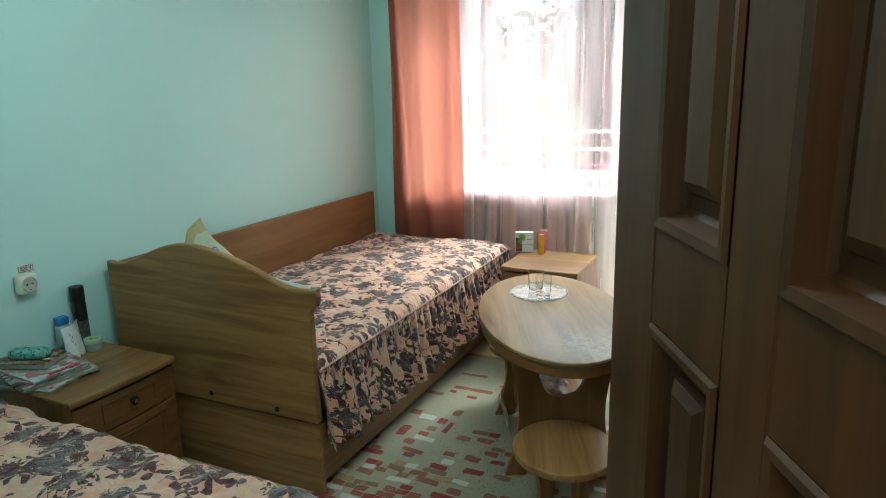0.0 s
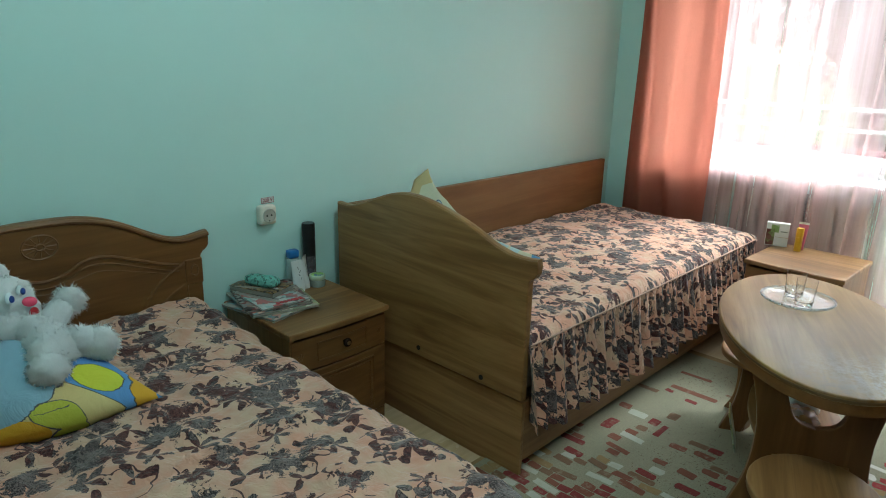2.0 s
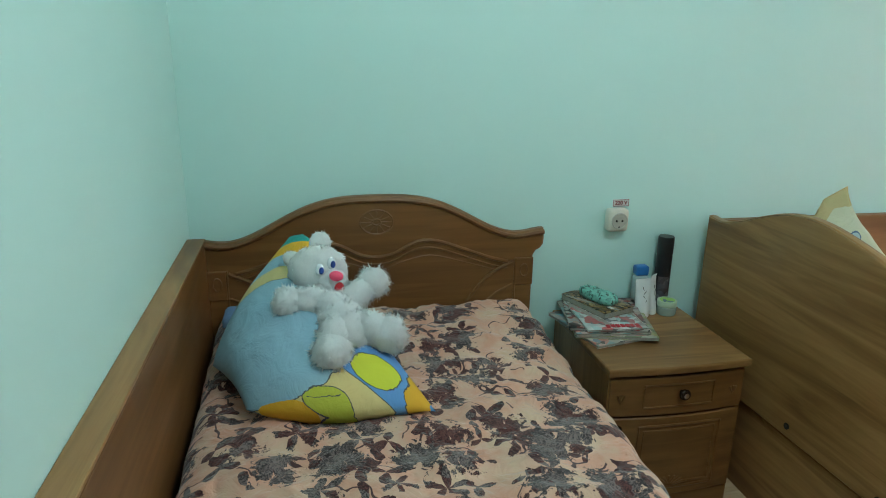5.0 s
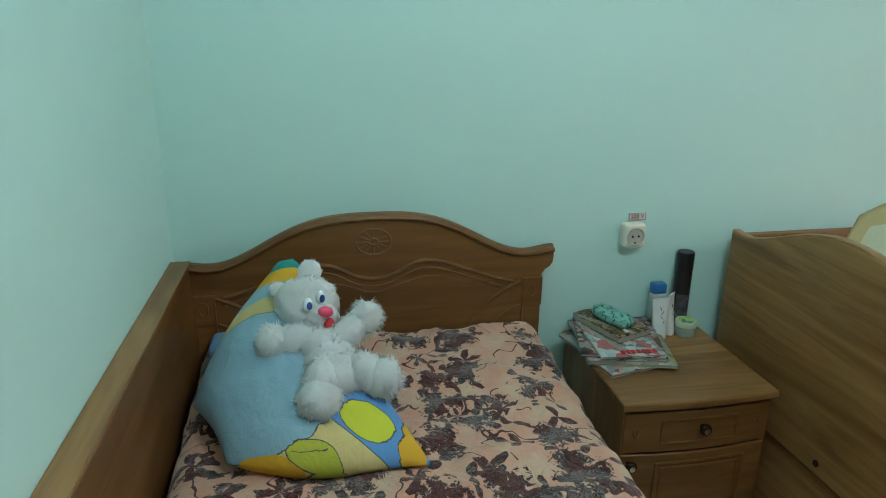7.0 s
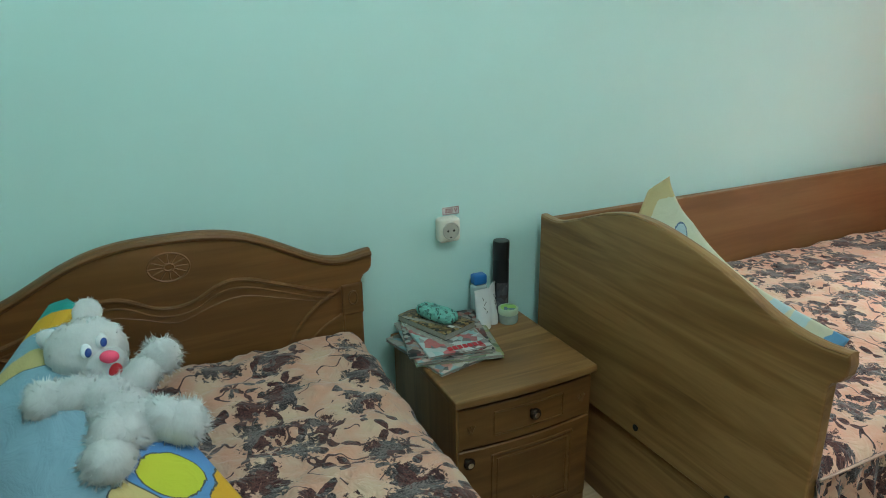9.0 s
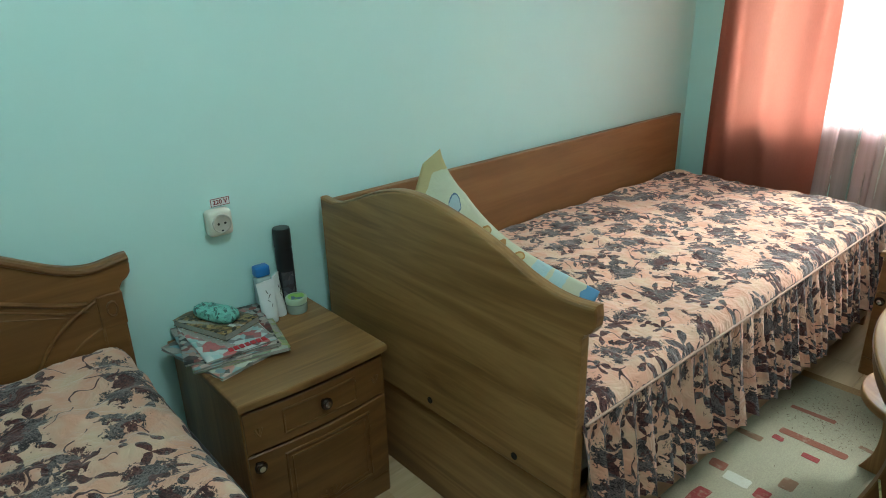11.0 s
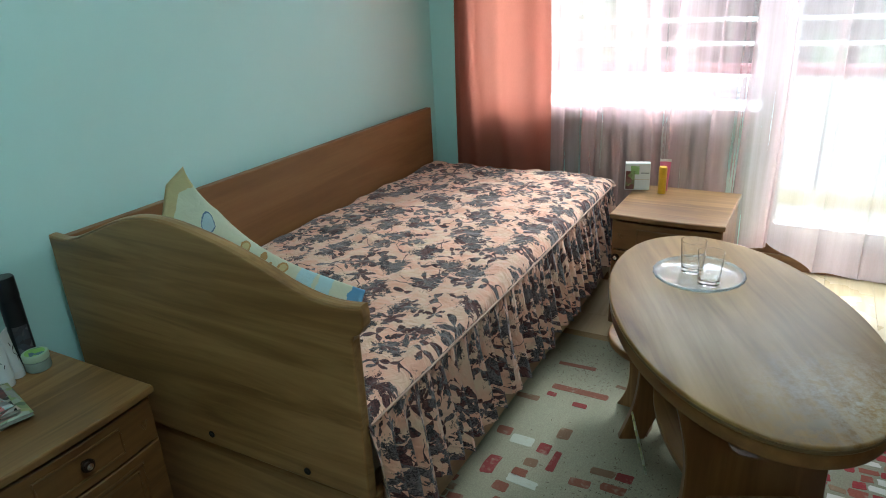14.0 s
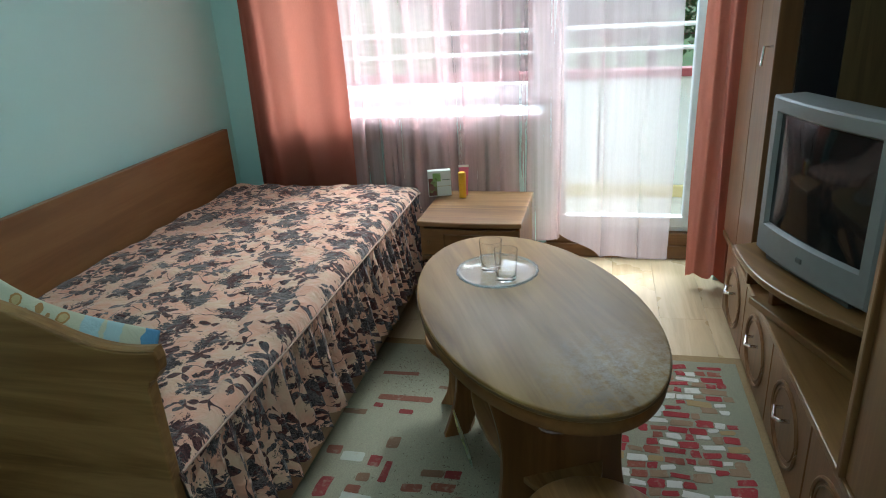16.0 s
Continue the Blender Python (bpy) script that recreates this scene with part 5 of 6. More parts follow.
    part("lid_label", lb, mat_print("lid_print", [(0.3, 0.55, 0.12), (0.4, 0.65, 0.15), (0.05, 0.1, 0.3), (0.35, 0.6, 0.12)], 45), ld)


toiletries()


def far_nightstand_things():
    e = thing("cardboard_box", Matrix.Identity(4), "small white cosmetics box with a green and brown picture", "box")
    part("box", box(-0.052, 0.052, -0.018, 0.018, 0, 0.118, 0.0015, 1), M_WHITE, e)
    part("picture", box(-0.050, -0.012, -0.0195, -0.0185, 0.004, 0.085), mat_print("box_picture", [(0.16, 0.05, 0.04), (0.25, 0.12, 0.09), (0.3, 0.4, 0.15), (0.12, 0.05, 0.04)], 45), e)
    part("picture", box(-0.030, 0.006, -0.0195, -0.0185, 0.070, 0.108), mat_print("box_leaf", [(0.25, 0.42, 0.12), (0.35, 0.5, 0.2), (0.3, 0.45, 0.15), (0.5, 0.6, 0.4)], 30), e)
    part("text_bar", box(0.014, 0.046, -0.0195, -0.0185, 0.074, 0.078), mat_plain("grey_ink", (0.2, 0.22, 0.2), 0.6), e)
    part("text_bar", box(-0.010, 0.051, -0.0195, -0.0185, 0.046, 0.0475), mat_plain("tan_ink", (0.5, 0.35, 0.15), 0.6), e)
    e.matrix_basis = pose(3.630, -1.110, NZ, 0, 0, -74)
    e = thing("yellow_stick", Matrix.Identity(4), "yellow cylindrical lip balm tube", "tube")
    M_Y = mat_plain("yellow_plastic", (0.75, 0.42, 0.02), 0.35, vary=0.05)
    part("tube", lathe([(0.0, 0), (0.0165, 0.001), (0.0165, 0.070)], 24), M_Y, e, smooth=True, angle=40)
    part("cap", lathe([(0.017, 0.071), (0.017, 0.112), (0.015, 0.116), (0.0, 0.116)], 24), M_Y, e, smooth=True, angle=40)
    e.matrix_basis = pose(3.60, -1.222, NZ)
    e = thing("pink_tube", Matrix.Identity(4), "pink cream tube standing on its cap", "tube")
    M_P = mat_plain("pink_plastic", (0.7, 0.16, 0.3), 0.35, vary=0.05)
    part("body", sheet(20, 8, lambda u, v: ((0.015 + 0.008 * v) * math.cos(6.2832 * u), (0.015 * (1 - v) + 0.001) * math.sin(6.2832 * u), 0.018 + 0.11 * v)), M_P, e, smooth=True)
    part("crimp", box(-0.023, 0.023, -0.001, 0.001, 0.127, 0.138), M_WHITE, e)
    part("cap", lathe([(0.0, 0), (0.015, 0), (0.015, 0.018), (0.0, 0.0185)], 20), M_P, e, smooth=True, angle=40)
    e.matrix_basis = pose(3.645, -1.222, NZ, 0, 0, -85)


far_nightstand_things()


def clear(ob):
    """Glass that lets the light through to the table."""
    ob.visible_shadow = False
    return ob


def tray_and_glasses():
    zt = TZ + 0.0002
    e = thing("glass_tray", pose(2.572, -1.530, zt), "round clear glass tray with a ribbed rim on the table", "tray")
    T = Matrix.Translation((2.572, -1.530, zt))
    b = lathe([(0.0, 0.0), (0.095, 0.0), (0.112, 0.006), (0.120, 0.014), (0.118, 0.016), (0.108, 0.010), (0.094, 0.005), (0.0, 0.005)], 48, m=T)
    clear(part("dish", b, M_TRAY, e, smooth=True, angle=60))
    clear(part("ribbed_rim", tube([(2.572 + (0.117 + 0.0015 * math.sin(24 * a)) * math.cos(a), -1.530 + (0.117 + 0.0015 * math.sin(24 * a)) * math.sin(a), zt + 0.015) for a in [i * 2 * math.pi / 96 for i in range(97)]], 0.0042, 8), M_TRAY, e, smooth=True))
    for x, y in ((2.600, -1.507), (2.531, -1.562)):
        g = thing("drinking_glass", pose(x, y, zt + 0.0055), "clear drinking glass with a thick faceted base on the tray", "glass", "drinking glasses")
        T2 = Matrix.Translation((x, y, zt + 0.0055))
        clear(part("glass", lathe([(0.0, 0.0), (0.027, 0.0), (0.029, 0.003), (0.034, 0.092), (0.0325, 0.092), (0.028, 0.020), (0.024, 0.014), (0.0, 0.012)], 32, m=T2), M_GLASS, g, smooth=True, angle=60))


tray_and_glasses()


def packets():
    # things on the table's lower shelf
    mt = [mat_print("packet_print_a", [(0.35, 0.2, 0.08), (0.5, 0.32, 0.12), (0.6, 0.55, 0.45), (0.3, 0.14, 0.06)], 30, 0.25),
          mat_print("packet_print_b", [(0.65, 0.66, 0.62), (0.5, 0.55, 0.55), (0.7, 0.7, 0.66), (0.4, 0.45, 0.4)], 25, 0.2)]
    for k, (x, y, a, sx, sy, sz, lab) in enumerate(((2.37, -1.655, 20, 0.085, 0.055, 0.028, "crumpled brown snack bag on the table's shelf"), (2.47, -1.615, 60, 0.075, 0.06, 0.03, "crumpled clear bag of food on the table's shelf"))):
        def fr(th, ph, sx=sx, sy=sy, sz=sz, k=k):
            v = Vector((math.sin(ph) * math.cos(th), math.sin(ph) * math.sin(th), math.cos(ph)))
            n = 1 + 0.25 * noise.noise(v * 2.5 + Vector((k * 5, 0, 0)))
            return (sx * v.x * n, sy * v.y * n, max(0.0, sz + sz * v.z * n))
        e = thing("food_bag", Matrix.Identity(4), lab, "bag")
        part("bag", lumpy(fr, 26, 16), mt[k], e, smooth=True)
        part("seal", box(sx * 0.75, sx * 1.1, -sy * 0.55, sy * 0.55, sz * 0.8, sz * 0.8 + 0.002), mt[k], e)
        e.matrix_basis = pose(x, y, 0.2215, 0, 0, a)
    e = thing("booklet", Matrix.Identity(4), "pale booklet leaning on the table leg", "booklet")
    part("cover", box(-0.045, 0.045, -0.003, 0.003, 0.0, 0.16, 0.001, 1), P_D, e)
    e.matrix_basis = pose(2.43, -1.45, 0.012, -14, 0, 20)


packets()

# ---- pillows ----


def mat_patches(name, base, layers):
    """Printed cloth: base colour and layers of (mask builder, colour) over UV."""
    m, nt, bs = nodes_of(name)
    tc = nt.nodes.new("ShaderNodeTexCoord")
    sp = nt.nodes.new("ShaderNodeSeparateXYZ")
    nt.links.new(tc.outputs["UV"], sp.inputs[0])
    drift = mth(nt, "MULTIPLY_ADD", noise_tex(nt, tc.outputs["UV"], 7, 2), 0.05, -0.025)
    fray = mth(nt, "MULTIPLY_ADD", noise_tex(nt, tc.outputs["UV"], 60, 3), 0.012, -0.006)
    shift = mth(nt, "ADD", drift, fray)
    u, v = mth(nt, "ADD", sp.outputs[0], shift), mth(nt, "SUBTRACT", sp.outputs[1], shift)

    def lt(x, k):
        return mth(nt, "LESS_THAN", x, k)

    def gt(x, k):
        return mth(nt, "GREATER_THAN", x, k)

    def both(p, q):
        return mth(nt, "MULTIPLY", p, q)

    def band(x, p, q):
        return both(gt(x, p), lt(x, q))

    def oval(cu, cv, ru, rv):
        du = mth(nt, "DIVIDE", mth(nt, "SUBTRACT", u, cu), ru)
        dv = mth(nt, "DIVIDE", mth(nt, "SUBTRACT", v, cv), rv)
        return lt(mth(nt, "ADD", mth(nt, "MULTIPLY", du, du), mth(nt, "MULTIPLY", dv, dv)), 1.0)
    d = mth(nt, "MULTIPLY_ADD", v, 0.6, u)

    def lin(p, q):
        return mth(nt, "ADD", mth(nt, "MULTIPLY", u, p), mth(nt, "MULTIPLY", v, q))
    env = {"lin": lin, "u": u, "v": v, "d": d, "lt": lt, "gt": gt, "both": both, "band": band, "oval": oval}
    f = noise_tex(nt, coords(nt), 420, 3)
    col = mixc(nt, mth(nt, "MULTIPLY", f, 0.3), base, tuple(x * 0.8 for x in base))
    for mask, c in layers:
        col = mixc(nt, mask(env), col, c)
    nt.links.new(col, bs.inputs["Base Color"])
    bs.inputs["Roughness"].default_value = 0.85
    bump(nt, bs, noise_tex(nt, coords(nt), 16, 5, 0.6, 0.8), 0.5, 0.012)
    return m


TEAL, YEL, LBL, PALE, LEAF, BLU, LIME, LINE = (0.03, 0.30, 0.27), (0.66, 0.36, 0.02), (0.27, 0.44, 0.55), (0.62, 0.50, 0.21), (0.46, 0.48, 0.05), (0.11, 0.28, 0.58), (0.56, 0.60, 0.04), (0.08, 0.09, 0.09)
M_BIG = mat_patches("patchwork_pillow_print", LBL, [
    (lambda k: k["lt"](k["d"], 0.26), YEL),
    (lambda k: k["lt"](k["d"], 0.17), TEAL),
    (lambda k: k["band"](k["d"], 0.375, 0.475), PALE),
    (lambda k: k["band"](k["d"], 0.473, 0.477), LINE),
    (lambda k: k["gt"](k["lin"](1, -0.30), 0.708), LINE),
    (lambda k: k["gt"](k["lin"](1, -0.30), 0.714), PALE),
    (lambda k: k["oval"](1.0, 0.80, 0.075, 0.14), YEL),
    (lambda k: k["oval"](0.945, 0.57, 0.066, 0.128), LINE),
    (lambda k: k["oval"](0.945, 0.57, 0.061, 0.121), LEAF),
    (lambda k: k["both"](k["band"](k["u"], 0.925, 0.929), k["band"](k["v"], 0.48, 0.66)), LINE),
    (lambda k: k["both"](k["gt"](k["lin"](1, -0.79), 0.525), k["lt"](k["lin"](0.8, 1), 1.036)), LINE),
    (lambda k: k["both"](k["gt"](k["lin"](1, -0.79), 0.531), k["lt"](k["lin"](0.8, 1), 1.028)), BLU),
    (lambda k: k["oval"](0.70, 0.055, 0.036, 0.05), LINE),
    (lambda k: k["oval"](0.70, 0.055, 0.032, 0.044), LBL),
    (lambda k: k["oval"](0.855, 0.19, 0.079, 0.128), LINE),
    (lambda k: k["oval"](0.855, 0.19, 0.075, 0.122), LIME),
    (lambda k: k["gt"](k["lin"](1, -0.9), 0.845), LINE),
    (lambda k: k["gt"](k["lin"](1, -0.9), 0.851), YEL),
    (lambda k: k["gt"](k["lin"](1, -0.9), 0.968), BLU)])
CREAM = (0.69, 0.67, 0.51)
M_SMALL = mat_patches("leaf_pillow_print", CREAM, [
    (lambda k: k["lt"](k["u"], 0.06), (0.60, 0.47, 0.24)),
    (lambda k: k["oval"](0.22, 0.14, 0.036, 0.08), (0.12, 0.17, 0.28)),
    (lambda k: k["oval"](0.22, 0.14, 0.031, 0.07), (0.45, 0.55, 0.60)),
    (lambda k: k["oval"](0.42, 0.075, 0.024, 0.055), (0.50, 0.26, 0.09)),
    (lambda k: k["oval"](0.42, 0.075, 0.016, 0.038), (0.62, 0.46, 0.22)),
    (lambda k: k["oval"](0.475, 0.13, 0.01, 0.04), (0.48, 0.26, 0.10)),
    (lambda k: k["oval"](0.52, 0.06, 0.014, 0.05), (0.48, 0.26, 0.10)),
    (lambda k: k["oval"](0.56, 0.12, 0.012, 0.05), (0.50, 0.28, 0.12)),
    (lambda k: k["oval"](0.62, 0.075, 0.024, 0.055), (0.50, 0.26, 0.09)),
    (lambda k: k["oval"](0.62, 0.075, 0.016, 0.038), (0.62, 0.46, 0.22)),
    (lambda k: k["oval"](0.42, 0.24, 0.022, 0.05), (0.50, 0.26, 0.09)),
    (lambda k: k["oval"](0.6, 0.25, 0.022, 0.05), (0.50, 0.26, 0.09)),
    (lambda k: k["oval"](0.51, 0.3, 0.012, 0.05), (0.50, 0.28, 0.12)),
    (lambda k: k["band"](k["u"], 0.70, 0.78), (0.50, 0.66, 0.70)),
    (lambda k: k["band"](k["u"], 0.80, 0.86), (0.52, 0.67, 0.70)),
    (lambda k: k["gt"](k["u"], 0.94), (0.16, 0.36, 0.60))])


def pillow_mesh(A, B, C, D, thick, n, bow=0.10, soft=0.0, sag=0.0, blunt=0.0):
    """A stuffed pillow between four corners A-B-C-D; UV from 0 to 1. blunt: how far the A corner is rounded off."""
    A, B, C, D = (Vector(p) for p in (A, B, C, D))
    nrm = ((C - A).cross(D - B)).normalized()
    b = bmesh.new()
    lay = b.loops.layers.uv.new("UVMap")
    sides = []
    for s in (1, -1):
        g = []
        for i in range(n + 1):
            row = []
            for j in range(n + 1):
                u, v = i / n, j / n
                # edges bow inwards between the corners
                uu = u + (0.5 - u) * bow * math.sin(math.pi * v)
                vv = v + (0.5 - v) * bow * math.sin(math.pi * u)
                if u + v < blunt:
                    k = (blunt - u - v) * 0.36
                    uu, vv = uu + k, vv + k
                if v > 0.4:
                    uu = 0.5 + (uu - 0.5) * math.sqrt(1 - soft * ((v - 0.4) / 0.6) ** 2)
                p = A * (1 - uu) * (1 - vv) + B * uu * (1 - vv) + C * uu * vv + D * (1 - uu) * vv
                p.z -= sag * math.sin(math.pi * min(1, u * 1.0) ** 0.7) * (1 - v)
                h = (math.sin(math.pi * u) * math.sin(math.pi * v)) ** 0.55
                h *= 1 + 0.10 * noise.noise(Vector((u * 5, v * 5, s * 3))) + 0.03 * noise.noise(Vector((u * 9 + v * 4, (u - v) * 9, s)))
                row.append(p + nrm * (s * thick * h * (1.0 if s > 0 else 0.55)))
            g.append(row)
        sides.append(g)
    va = [[b.verts.new(p) for p in row] for row in sides[0]]
    vb = [[va[i][j] if i in (0, n) or j in (0, n) else b.verts.new(sides[1][i][j]) for j in range(n + 1)] for i in range(n + 1)]
    for gi, vs in enumerate((va, vb)):
        for i in range(n):
            for j in range(n):
                f = b.faces.new((vs[i][j], vs[i + 1][j], vs[i + 1][j + 1], vs[i][j + 1]))
                f.smooth = True
                for lp, (p, q) in zip(f.loops, ((i, j), (i + 1, j), (i + 1, j + 1), (i, j + 1))):
                    lp[lay].uv = (p / n, q / n)
    return b


pb = pillow_mesh((0.415, -0.125, 0.862), (0.678, -0.69, 0.580), (0.335, -0.715, 0.574), (0.155, -0.33, 0.60), 0.165, 80, 0.06, 0.75, 0.0, 0.16)
part_p = part("pillow", pb, M_BIG, None)
tagged(part_p, "plump blue and yellow patchwork pillow leaning on the headboard", "pillow")


ps = pillow_mesh((1.972, -0.240, 1.010), (1.840, -0.940, 0.750), (1.80, -0.90, 0.545), (1.80, -0.20, 0.545), 0.036, 70, 0.02, 0.0, 0.112, 0.24)
tagged(part("pillow", ps, M_SMALL, None), "cream pillow with blue and brown leaf print on the daybed", "pillow")
sm = box(0.19, 0.25, -0.16, -0.06, 0.555, 0.60, 0.015, 3)
solo("folded_cloth", sm, mat_cloth("blue_cloth", (0.16, 0.3, 0.5), 420), "scrap of blue folded cloth tucked behind the pillow", "cloth", smooth=True)

# ---- plush toy ----


def plush():
    M_FUR = mat_sheer("white_plush_fur", (0.93, 0.95, 0.95), 0.0, 0.42)
    M_PINK = mat_plain("pink_felt", (0.85, 0.08, 0.17), 0.5, vary=0.05)
    M_RED = mat_plain("red_felt", (0.55, 0.02, 0.03), 0.7, vary=0.05)
    M_EYE = mat_plain("blue_eye", (0.03, 0.07, 0.30), 0.2, vary=0.05)
    M_EW = mat_plain("eye_white", (0.75, 0.80, 0.83), 0.3, vary=0.03)
    rnd = random.Random(3)
    b = bmesh.new()
    strands, bodies = [], []
    face = [Vector(p) for p in ((0.500, -0.410, 0.806), (0.506, -0.410, 0.783), (0.466, -0.398, 0.822), (0.494, -0.388, 0.833))]

    def blob(c, r, axis=(0, 0, 1), mat=0, fur=0.015):
        c = Vector(c)
        q = Vector((0, 0, 1)).rotation_difference(Vector(axis).normalized()).to_matrix()

        def fr(th, ph):
            v = Vector((math.sin(ph) * math.cos(th), math.sin(ph) * math.sin(th), math.cos(ph)))
            n = 1 + (0.07 * noise.noise(v * 3 + c * 30) + 0.04 * noise.noise(v * 9 + c * 9) if fur else 0)
            return c + q @ Vector((v.x * r[0] * n, v.y * r[1] * n, v.z * r[2] * n))
        m = lumpy(fr, 36, 24)
        for f in m.faces:
            f.material_index, f.smooth = mat, True
        join(b, m)
        if fur:
            bodies.append((c, q.transposed(), r))
            me_id = len(bodies) - 1
            area = (r[0] * r[1] + r[1] * r[2] + r[0] * r[2]) * 4.2
            for _ in range(int(area * 105000)):
                th, ph = rnd.uniform(0, 6.2832), math.acos(rnd.uniform(-1, 1))
                p = Vector(fr(th, ph))
                if min((p - f).length for f in face) < 0.021:
                    continue
                w = q @ Vector((math.sin(ph) * math.cos(th) / r[0], math.sin(ph) * math.sin(th) / r[1], math.cos(ph) / r[2]))
                strands.append((p, w.normalized(), fur * rnd.uniform(0.6, 1.35), me_id))
    blob((0.462, -0.335, 0.803), (0.070, 0.060, 0.062), fur=0.008)
    blob((0.494, -0.383, 0.788), (0.037, 0.027, 0.034), fur=0.004)            # muzzle
    blob((0.470, -0.280, 0.858), (0.026, 0.016, 0.027), (0.3, 0.5, 0.8), fur=0.007)   # ears
    blob((0.405, -0.31, 0.826), (0.020, 0.016, 0.026), (-0.9, 0.2, 0.4), fur=0.007)
    blob((0.508, -0.480, 0.726), (0.056, 0.050, 0.060), (0.2, -0.75, -0.55))    # body
    blob((0.518, -0.505, 0.716), (0.062, 0.052, 0.056), (0.25, -0.75, -0.55))
    blob((0.490, -0.452, 0.748), (0.048, 0.042, 0.046))
    blob((0.445, -0.436, 0.762), (0.036, 0.036, 0.060), (-0.95, -0.1, 0.05))    # arms
    blob((0.396, -0.436, 0.762), (0.038, 0.036, 0.038))
    blob((0.550, -0.428, 0.776), (0.030, 0.029, 0.050), (0.8, 0.35, 0.45))
    blob((0.588, -0.408, 0.795), (0.034, 0.032, 0.034))
    blob((0.490, -0.535, 0.720), (0.038, 0.037, 0.052), (-0.2, -0.6, -0.75))    # legs
    blob((0.482, -0.572, 0.702), (0.043, 0.040, 0.038))
    blob((0.575, -0.515, 0.722), (0.038, 0.036, 0.052), (0.85, -0.4, -0.35))
    blob((0.610, -0.526, 0.712), (0.038, 0.039, 0.040))

    def face_bit(c, r, mat, axis=(0.2, -0.9, 0.4)):
        blob(c, r, axis, mat, 0)
    face_bit((0.502, -0.411, 0.815), (0.0165, 0.012, 0.011), 1)
    face_bit((0.508, -0.410, 0.783), (0.012, 0.016, 0.008), 2)
    face_bit((0.465, -0.3945, 0.827), (0.010, 0.014, 0.007), 4)
    face_bit((0.492, -0.3845, 0.838), (0.010, 0.014, 0.007), 4)
    face_bit((0.469, -0.401, 0.826), (0.0058, 0.0085, 0.005), 3)
    face_bit((0.496, -0.391, 0.837), (0.0058, 0.0085, 0.005), 3)
    ob = part("plush_toy", b, [M_FUR, M_PINK, M_RED, M_EYE, M_EW], None)
    # fine strands combed in soft tufts over the body, shaded with it
    me = ob.data
    normals = [tuple(v.normal) for v in me.vertices]
    nb = bmesh.new()
    nb.from_mesh(me)
    def buried(p, own):
        for i, (c, qt, r) in enumerate(bodies):
            k = qt @ (p - c)
            if i != own and (k.x / r[0]) ** 2 + (k.y / r[1]) ** 2 + (k.z / r[2]) ** 2 < 0.97:
                return True
        return False
    for p, nn, ln, own in strands:
        if buried(p, own):
            continue
        flow = noise.noise_vector(p * 42) * 1.3 + noise.noise_vector(p * 120) * 0.7 + Vector((0, -0.2, -0.45))
        d = (nn * 0.42 + flow - nn * flow.dot(nn)).normalized()
        if d.dot(nn) < 0.15:
            d = (d + nn * 0.3).normalized()
        s = nn.cross(d)
        if s.length < 1e-4:
            continue
        s = s.normalized() * 0.0013
        root = p - nn * 0.002
        if buried(root + d * ln, own):
            ln *= 0.6
        tri = [root - s, root + s, root + d * ln]
        if (tri[1] - tri[0]).cross(tri[2] - tri[0]).dot(nn) < 0:
            tri[0], tri[1] = tri[1], tri[0]
        f = nb.faces.new([nb.verts.new(x) for x in tri])
        f.smooth = True
        k = nn
        normals += [tuple(k)] * 3
    nb.to_mesh(me)
    nb.free()
    me.normals_split_custom_set_from_vertices(normals)
    ob.location = (-0.012, -0.028, -0.012)
    tagged(ob, "white fluffy plush toy with a pink nose lying on the pillow", "plush toy")


plush()

# ---- balcony and outdoors ----


def balcony():
    M_CONC = mat_plain("balcony_concrete", (0.55, 0.50, 0.42), 0.8, scale=12)
    M_PAR = mat_sheer("white_parapet_sheet", (0.85, 0.85, 0.82), 0.0, 0.6)
    M_RAIL = mat_plain("white_rail_paint", (0.8, 0.8, 0.8), 0.35, vary=0.04)
    M_RED = mat_plain("dark_red_rail_paint", (0.28, 0.05, 0.06), 0.45)
    M_YEL = mat_plain("ochre_wall_paint", (0.62, 0.5, 0.25), 0.7, scale=8)
    solo("balcony_floor", box(XW + 0.22, 5.40, -2.60, 0.6, -0.14, -0.02), M_CONC, "grey concrete balcony floor beyond the door", "balcony floor", kind="structure")
    e = thing("balcony_parapet", pose(5.31, -1.0, -0.02), "white balcony parapet with a red cap and white rails", "parapet")
    for k in range(4):
        y1 = 0.55 - k * 0.79
        part("panel", box(5.28, 5.32, y1 - 0.775, y1, 0.06, 0.765, 0.006), M_PAR, e)
    part("base", box(5.26, 5.34, -2.60, 0.58, -0.02, 0.058, 0.004), M_YEL, e)
    part("cap_rail", box(5.25, 5.35, -2.60, 0.58, 0.767, 0.822, 0.010), M_RED, e, "dark red cap rail")
    for z in (0.94, 1.08):
        part("rail", tube([(5.30, 0.58, z), (5.30, -2.6, z)], 0.014, 10), M_RAIL, e)
    for k in range(5):
        y = 0.45 - k * 0.76
        part("post", tube([(5.30, y, 0.82), (5.30, y, 1.09)], 0.011, 8), M_RED, e)
    solo("balcony_side_wall", box(XW + 0.22, 5.40, -2.75, -2.6, -0.14, 2.6), M_YEL, "ochre painted balcony side wall", "wall", kind="structure")
    solo("balcony_side_wall", box(XW + 0.22, 5.40, 0.6, 0.75, -0.14, 2.6), M_YEL, "ochre painted balcony side wall", "wall", kind="structure")


balcony()


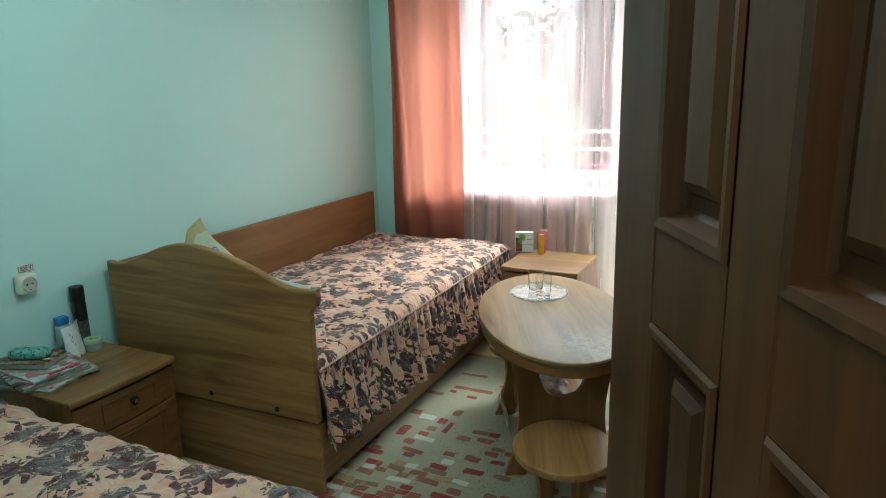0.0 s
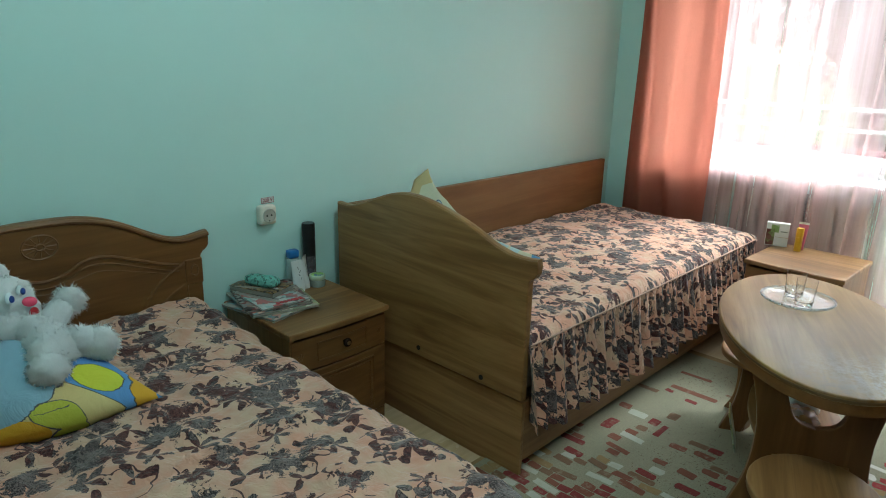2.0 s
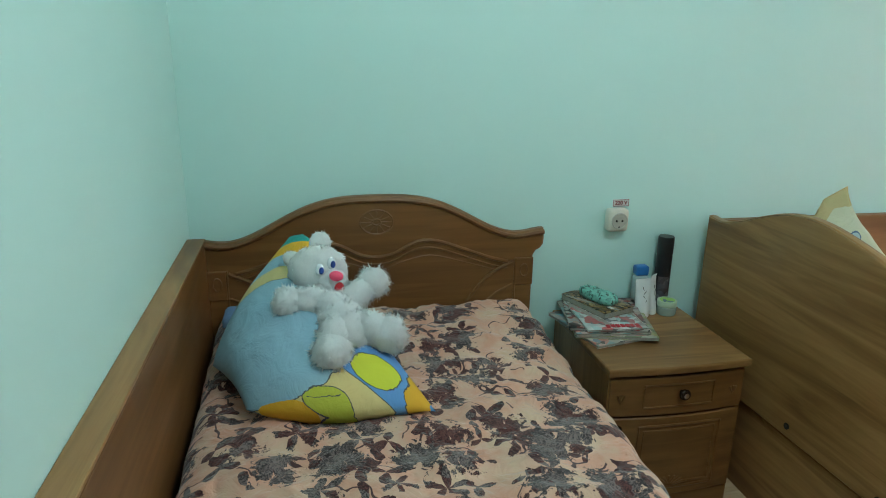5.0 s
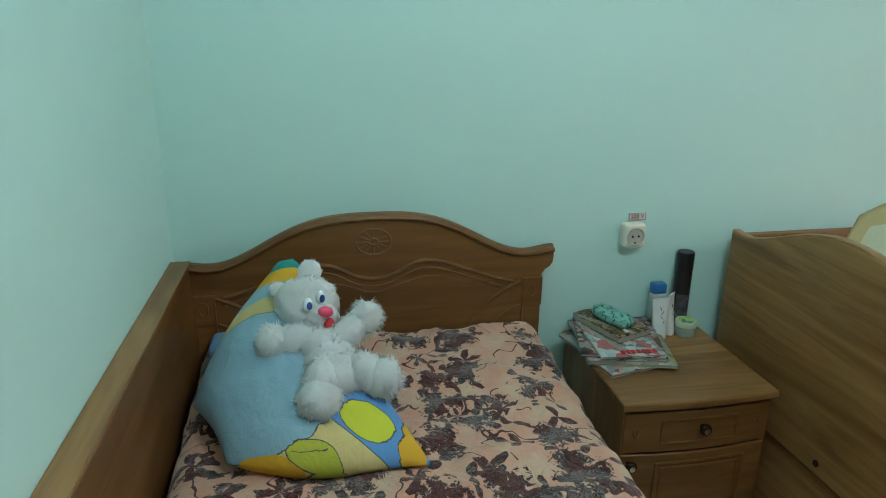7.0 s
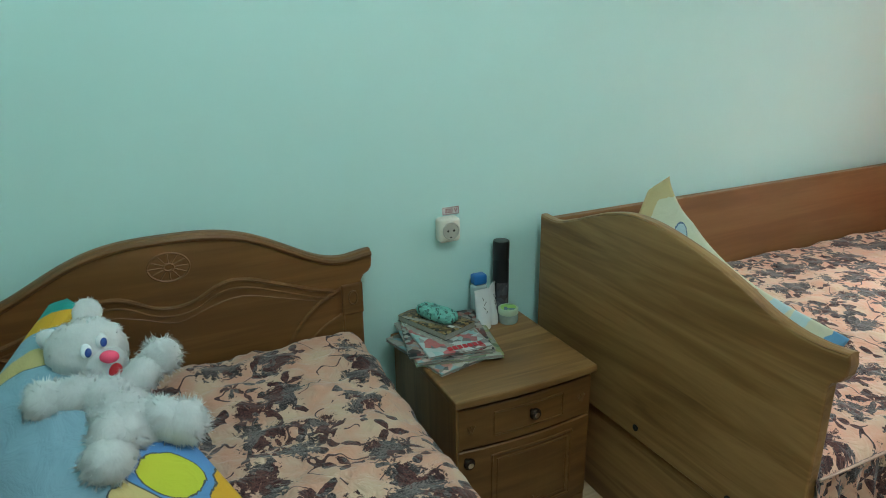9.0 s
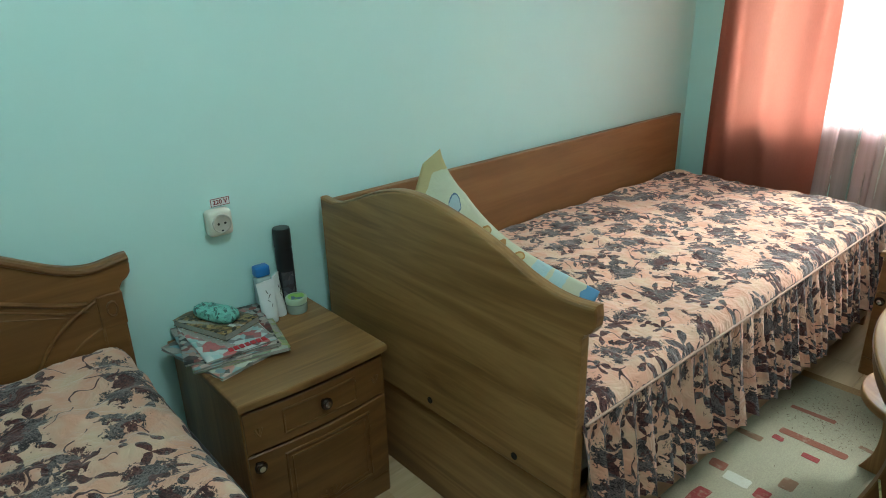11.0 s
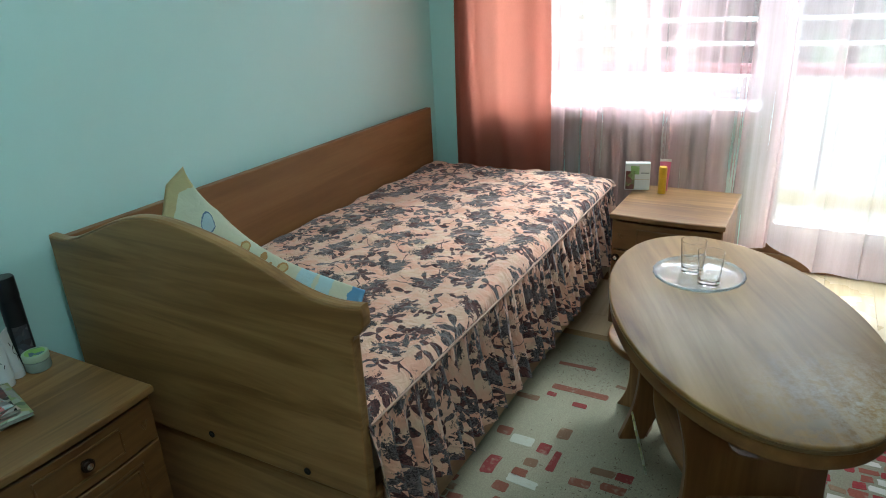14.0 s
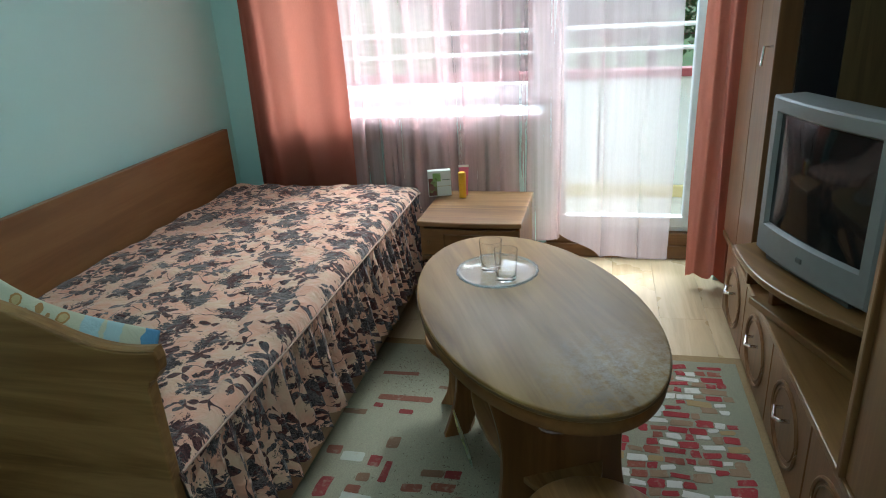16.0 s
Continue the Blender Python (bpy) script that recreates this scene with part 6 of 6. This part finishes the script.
def outdoors():
    G = -3.4
    m, nt, bs = nodes_of("lawn")
    f = noise_tex(nt, coords(nt), 0.35, 6, 0.7)
    g = noise_tex(nt, coords(nt), 14, 4)
    nt.links.new(ramp(nt, mth(nt, "MULTIPLY_ADD", g, 0.5, mth(nt, "MULTIPLY", f, 0.5)), [(0.35, (0.035, 0.09, 0.015)), (0.6, (0.09, 0.20, 0.035)), (0.75, (0.16, 0.2, 0.07))]), bs.inputs["Base Color"])
    bs.inputs["Roughness"].default_value = 0.95
    b = bmesh.new()
    for x, y in ((XW + 0.3, -900), (900, -900), (900, 900), (XW + 0.3, 900)):
        b.verts.new((x, y, G))
    b.faces.new(b.verts)
    solo("ground", b, m, "green lawn below the balcony reaching the woods", "ground", kind="structure")
    M_ASPH = mat_plain("grey_asphalt", (0.10, 0.10, 0.105), 0.9, scale=5)
    solo("road", box(16, 21, -60, 60, G, G + 0.03), M_ASPH, "grey asphalt drive across the lawn", "road", kind="structure")
    M_BARK = mat_plain("pine_bark", (0.12, 0.07, 0.04), 0.95, vary=0.4, scale=9, bstr=0.6)
    leafm = []
    for k, c in enumerate(((0.035, 0.095, 0.03), (0.055, 0.14, 0.04), (0.08, 0.18, 0.05))):
        leafm.append(mat_plain(f"foliage_{'abc'[k]}", c, 0.7, vary=0.4, scale=6))
    rnd = random.Random(21)

    def tree(x, y, h, k, pine):
        e = thing("pine_tree" if pine else "birch_tree", pose(x, y, G), "tall pine with a bare trunk and dark crown" if pine else "leafy tree with a light green crown", "tree", "trees behind the balcony")
        r = h * 0.016 + 0.06
        path = [(x + 0.15 * math.sin(t * 3 + k), y + 0.15 * math.cos(t * 2 + k), G + h * t) for t in (0, 0.25, 0.5, 0.75, 1)]
        b = bmesh.new()
        rings = []
        for i, p in enumerate(path):
            rr = r * (1 - 0.8 * i / 4)
            rings.append([b.verts.new((p[0] + rr * math.cos(a), p[1] + rr * math.sin(a), p[2])) for a in [j * math.pi / 4 for j in range(8)]])
        for p, q in zip(rings, rings[1:]):
            for j in range(8):
                b.faces.new((p[j], p[(j + 1) % 8], q[(j + 1) % 8], q[j]))
        tips = []
        for _ in range(16):
            t = rnd.uniform(0.45 if pine else 0.2, 0.97)
            a = rnd.uniform(0, 6.28)
            ln = h * (0.17 if pine else 0.24) * (1.15 - t * 0.75)
            p0 = Vector((x, y, G + h * t))
            p1 = p0 + Vector((math.cos(a) * ln, math.sin(a) * ln, ln * rnd.uniform(0.0, 0.5)))
            tube([p0, (p0 + p1) / 2 + Vector((0, 0, 0.1)), p1], 0.03, 5, bm=b)
            tips.append((p0, p1))
        part("trunk", b, M_BARK, e, smooth=True)
        vs, fs = [], []
        for p0, p1 in tips:
            for _ in range(150):
                c = p0.lerp(p1, rnd.uniform(0.25, 1.1)) + Vector((rnd.gauss(0, 0.4), rnd.gauss(0, 0.4), rnd.gauss(0, 0.3)))
                u = Vector((rnd.gauss(0, 1), rnd.gauss(0, 1), rnd.gauss(0, 1))).normalized()
                w = u.orthogonal().normalized()
                s = rnd.uniform(0.10, 0.22)
                n = len(vs)
                vs += [c + u * s, c + w * s * 0.5, c - u * s, c - w * s * 0.5]
                fs.append((n, n + 1, n + 2, n + 3))
        me = bpy.data.meshes.new("crown")
        me.from_pydata(vs, [], fs)
        me.materials.append(leafm[0 if pine else 1 + k % 2])
        cr = new("crown", me)
        cr.parent = e
        cr.matrix_parent_inverse = e.matrix_basis.inverted()
        tagged(cr, kind="stuff")
    for k in range(46):
        far = k >= 12
        tree(rnd.uniform(24, 34) if far else rnd.uniform(10, 22), rnd.uniform(-22, 20), rnd.uniform(10, 17), k, rnd.random() < 0.35)
    # parked cars along the drive

    def car(x, y, col, label):
        e = thing("parked_car", Matrix.Identity(4), label, "car", "parked cars")
        M_C = mat_plain("car_paint_" + label.split()[0], col, 0.25, 0.1, vary=0.03)
        prof = [(-2.1, 0.35), (-2.15, 0.75), (-1.9, 0.9), (-1.2, 0.95), (-0.7, 1.4), (0.7, 1.42), (1.4, 0.98), (2.05, 0.9), (2.15, 0.6), (2.1, 0.35)]
        part("body", slab([(q, z) for q, z in prof], "yz", -0.82, 0.82, 0.06, 2), M_C, e, smooth=True, angle=40)
        gl = mat_plain("car_window_" + label.split()[0], (0.03, 0.035, 0.04), 0.1, vary=0.02)
        for sx in (-0.825, 0.825):
            part("side_window", slab([(-1.0, 0.98), (-0.62, 1.34), (0.6, 1.35), (1.15, 1.0)], "yz", sx - 0.006, sx + 0.006), gl, e)
        for q in (-1.35, 1.35):
            for sx in (-0.78, 0.78):
                wb = lathe([(0.0, -0.09), (0.30, -0.09), (0.32, -0.05), (0.32, 0.05), (0.30, 0.09), (0.0, 0.09)], 20)
                bmesh.ops.transform(wb, matrix=pose(sx, q, 0.32, 0, 90, 0), verts=wb.verts)
                part("wheel", wb, M_BLACK, e, smooth=True, angle=40)
        e.matrix_basis = pose(x, y, G + 0.03)
    car(17.2, 6.0, (0.05, 0.12, 0.35), "blue parked car on the drive")
    car(17.4, 0.8, (0.6, 0.6, 0.62), "silver parked car on the drive")
    car(17.1, -5.0, (0.7, 0.7, 0.7), "white parked car on the drive")


outdoors()
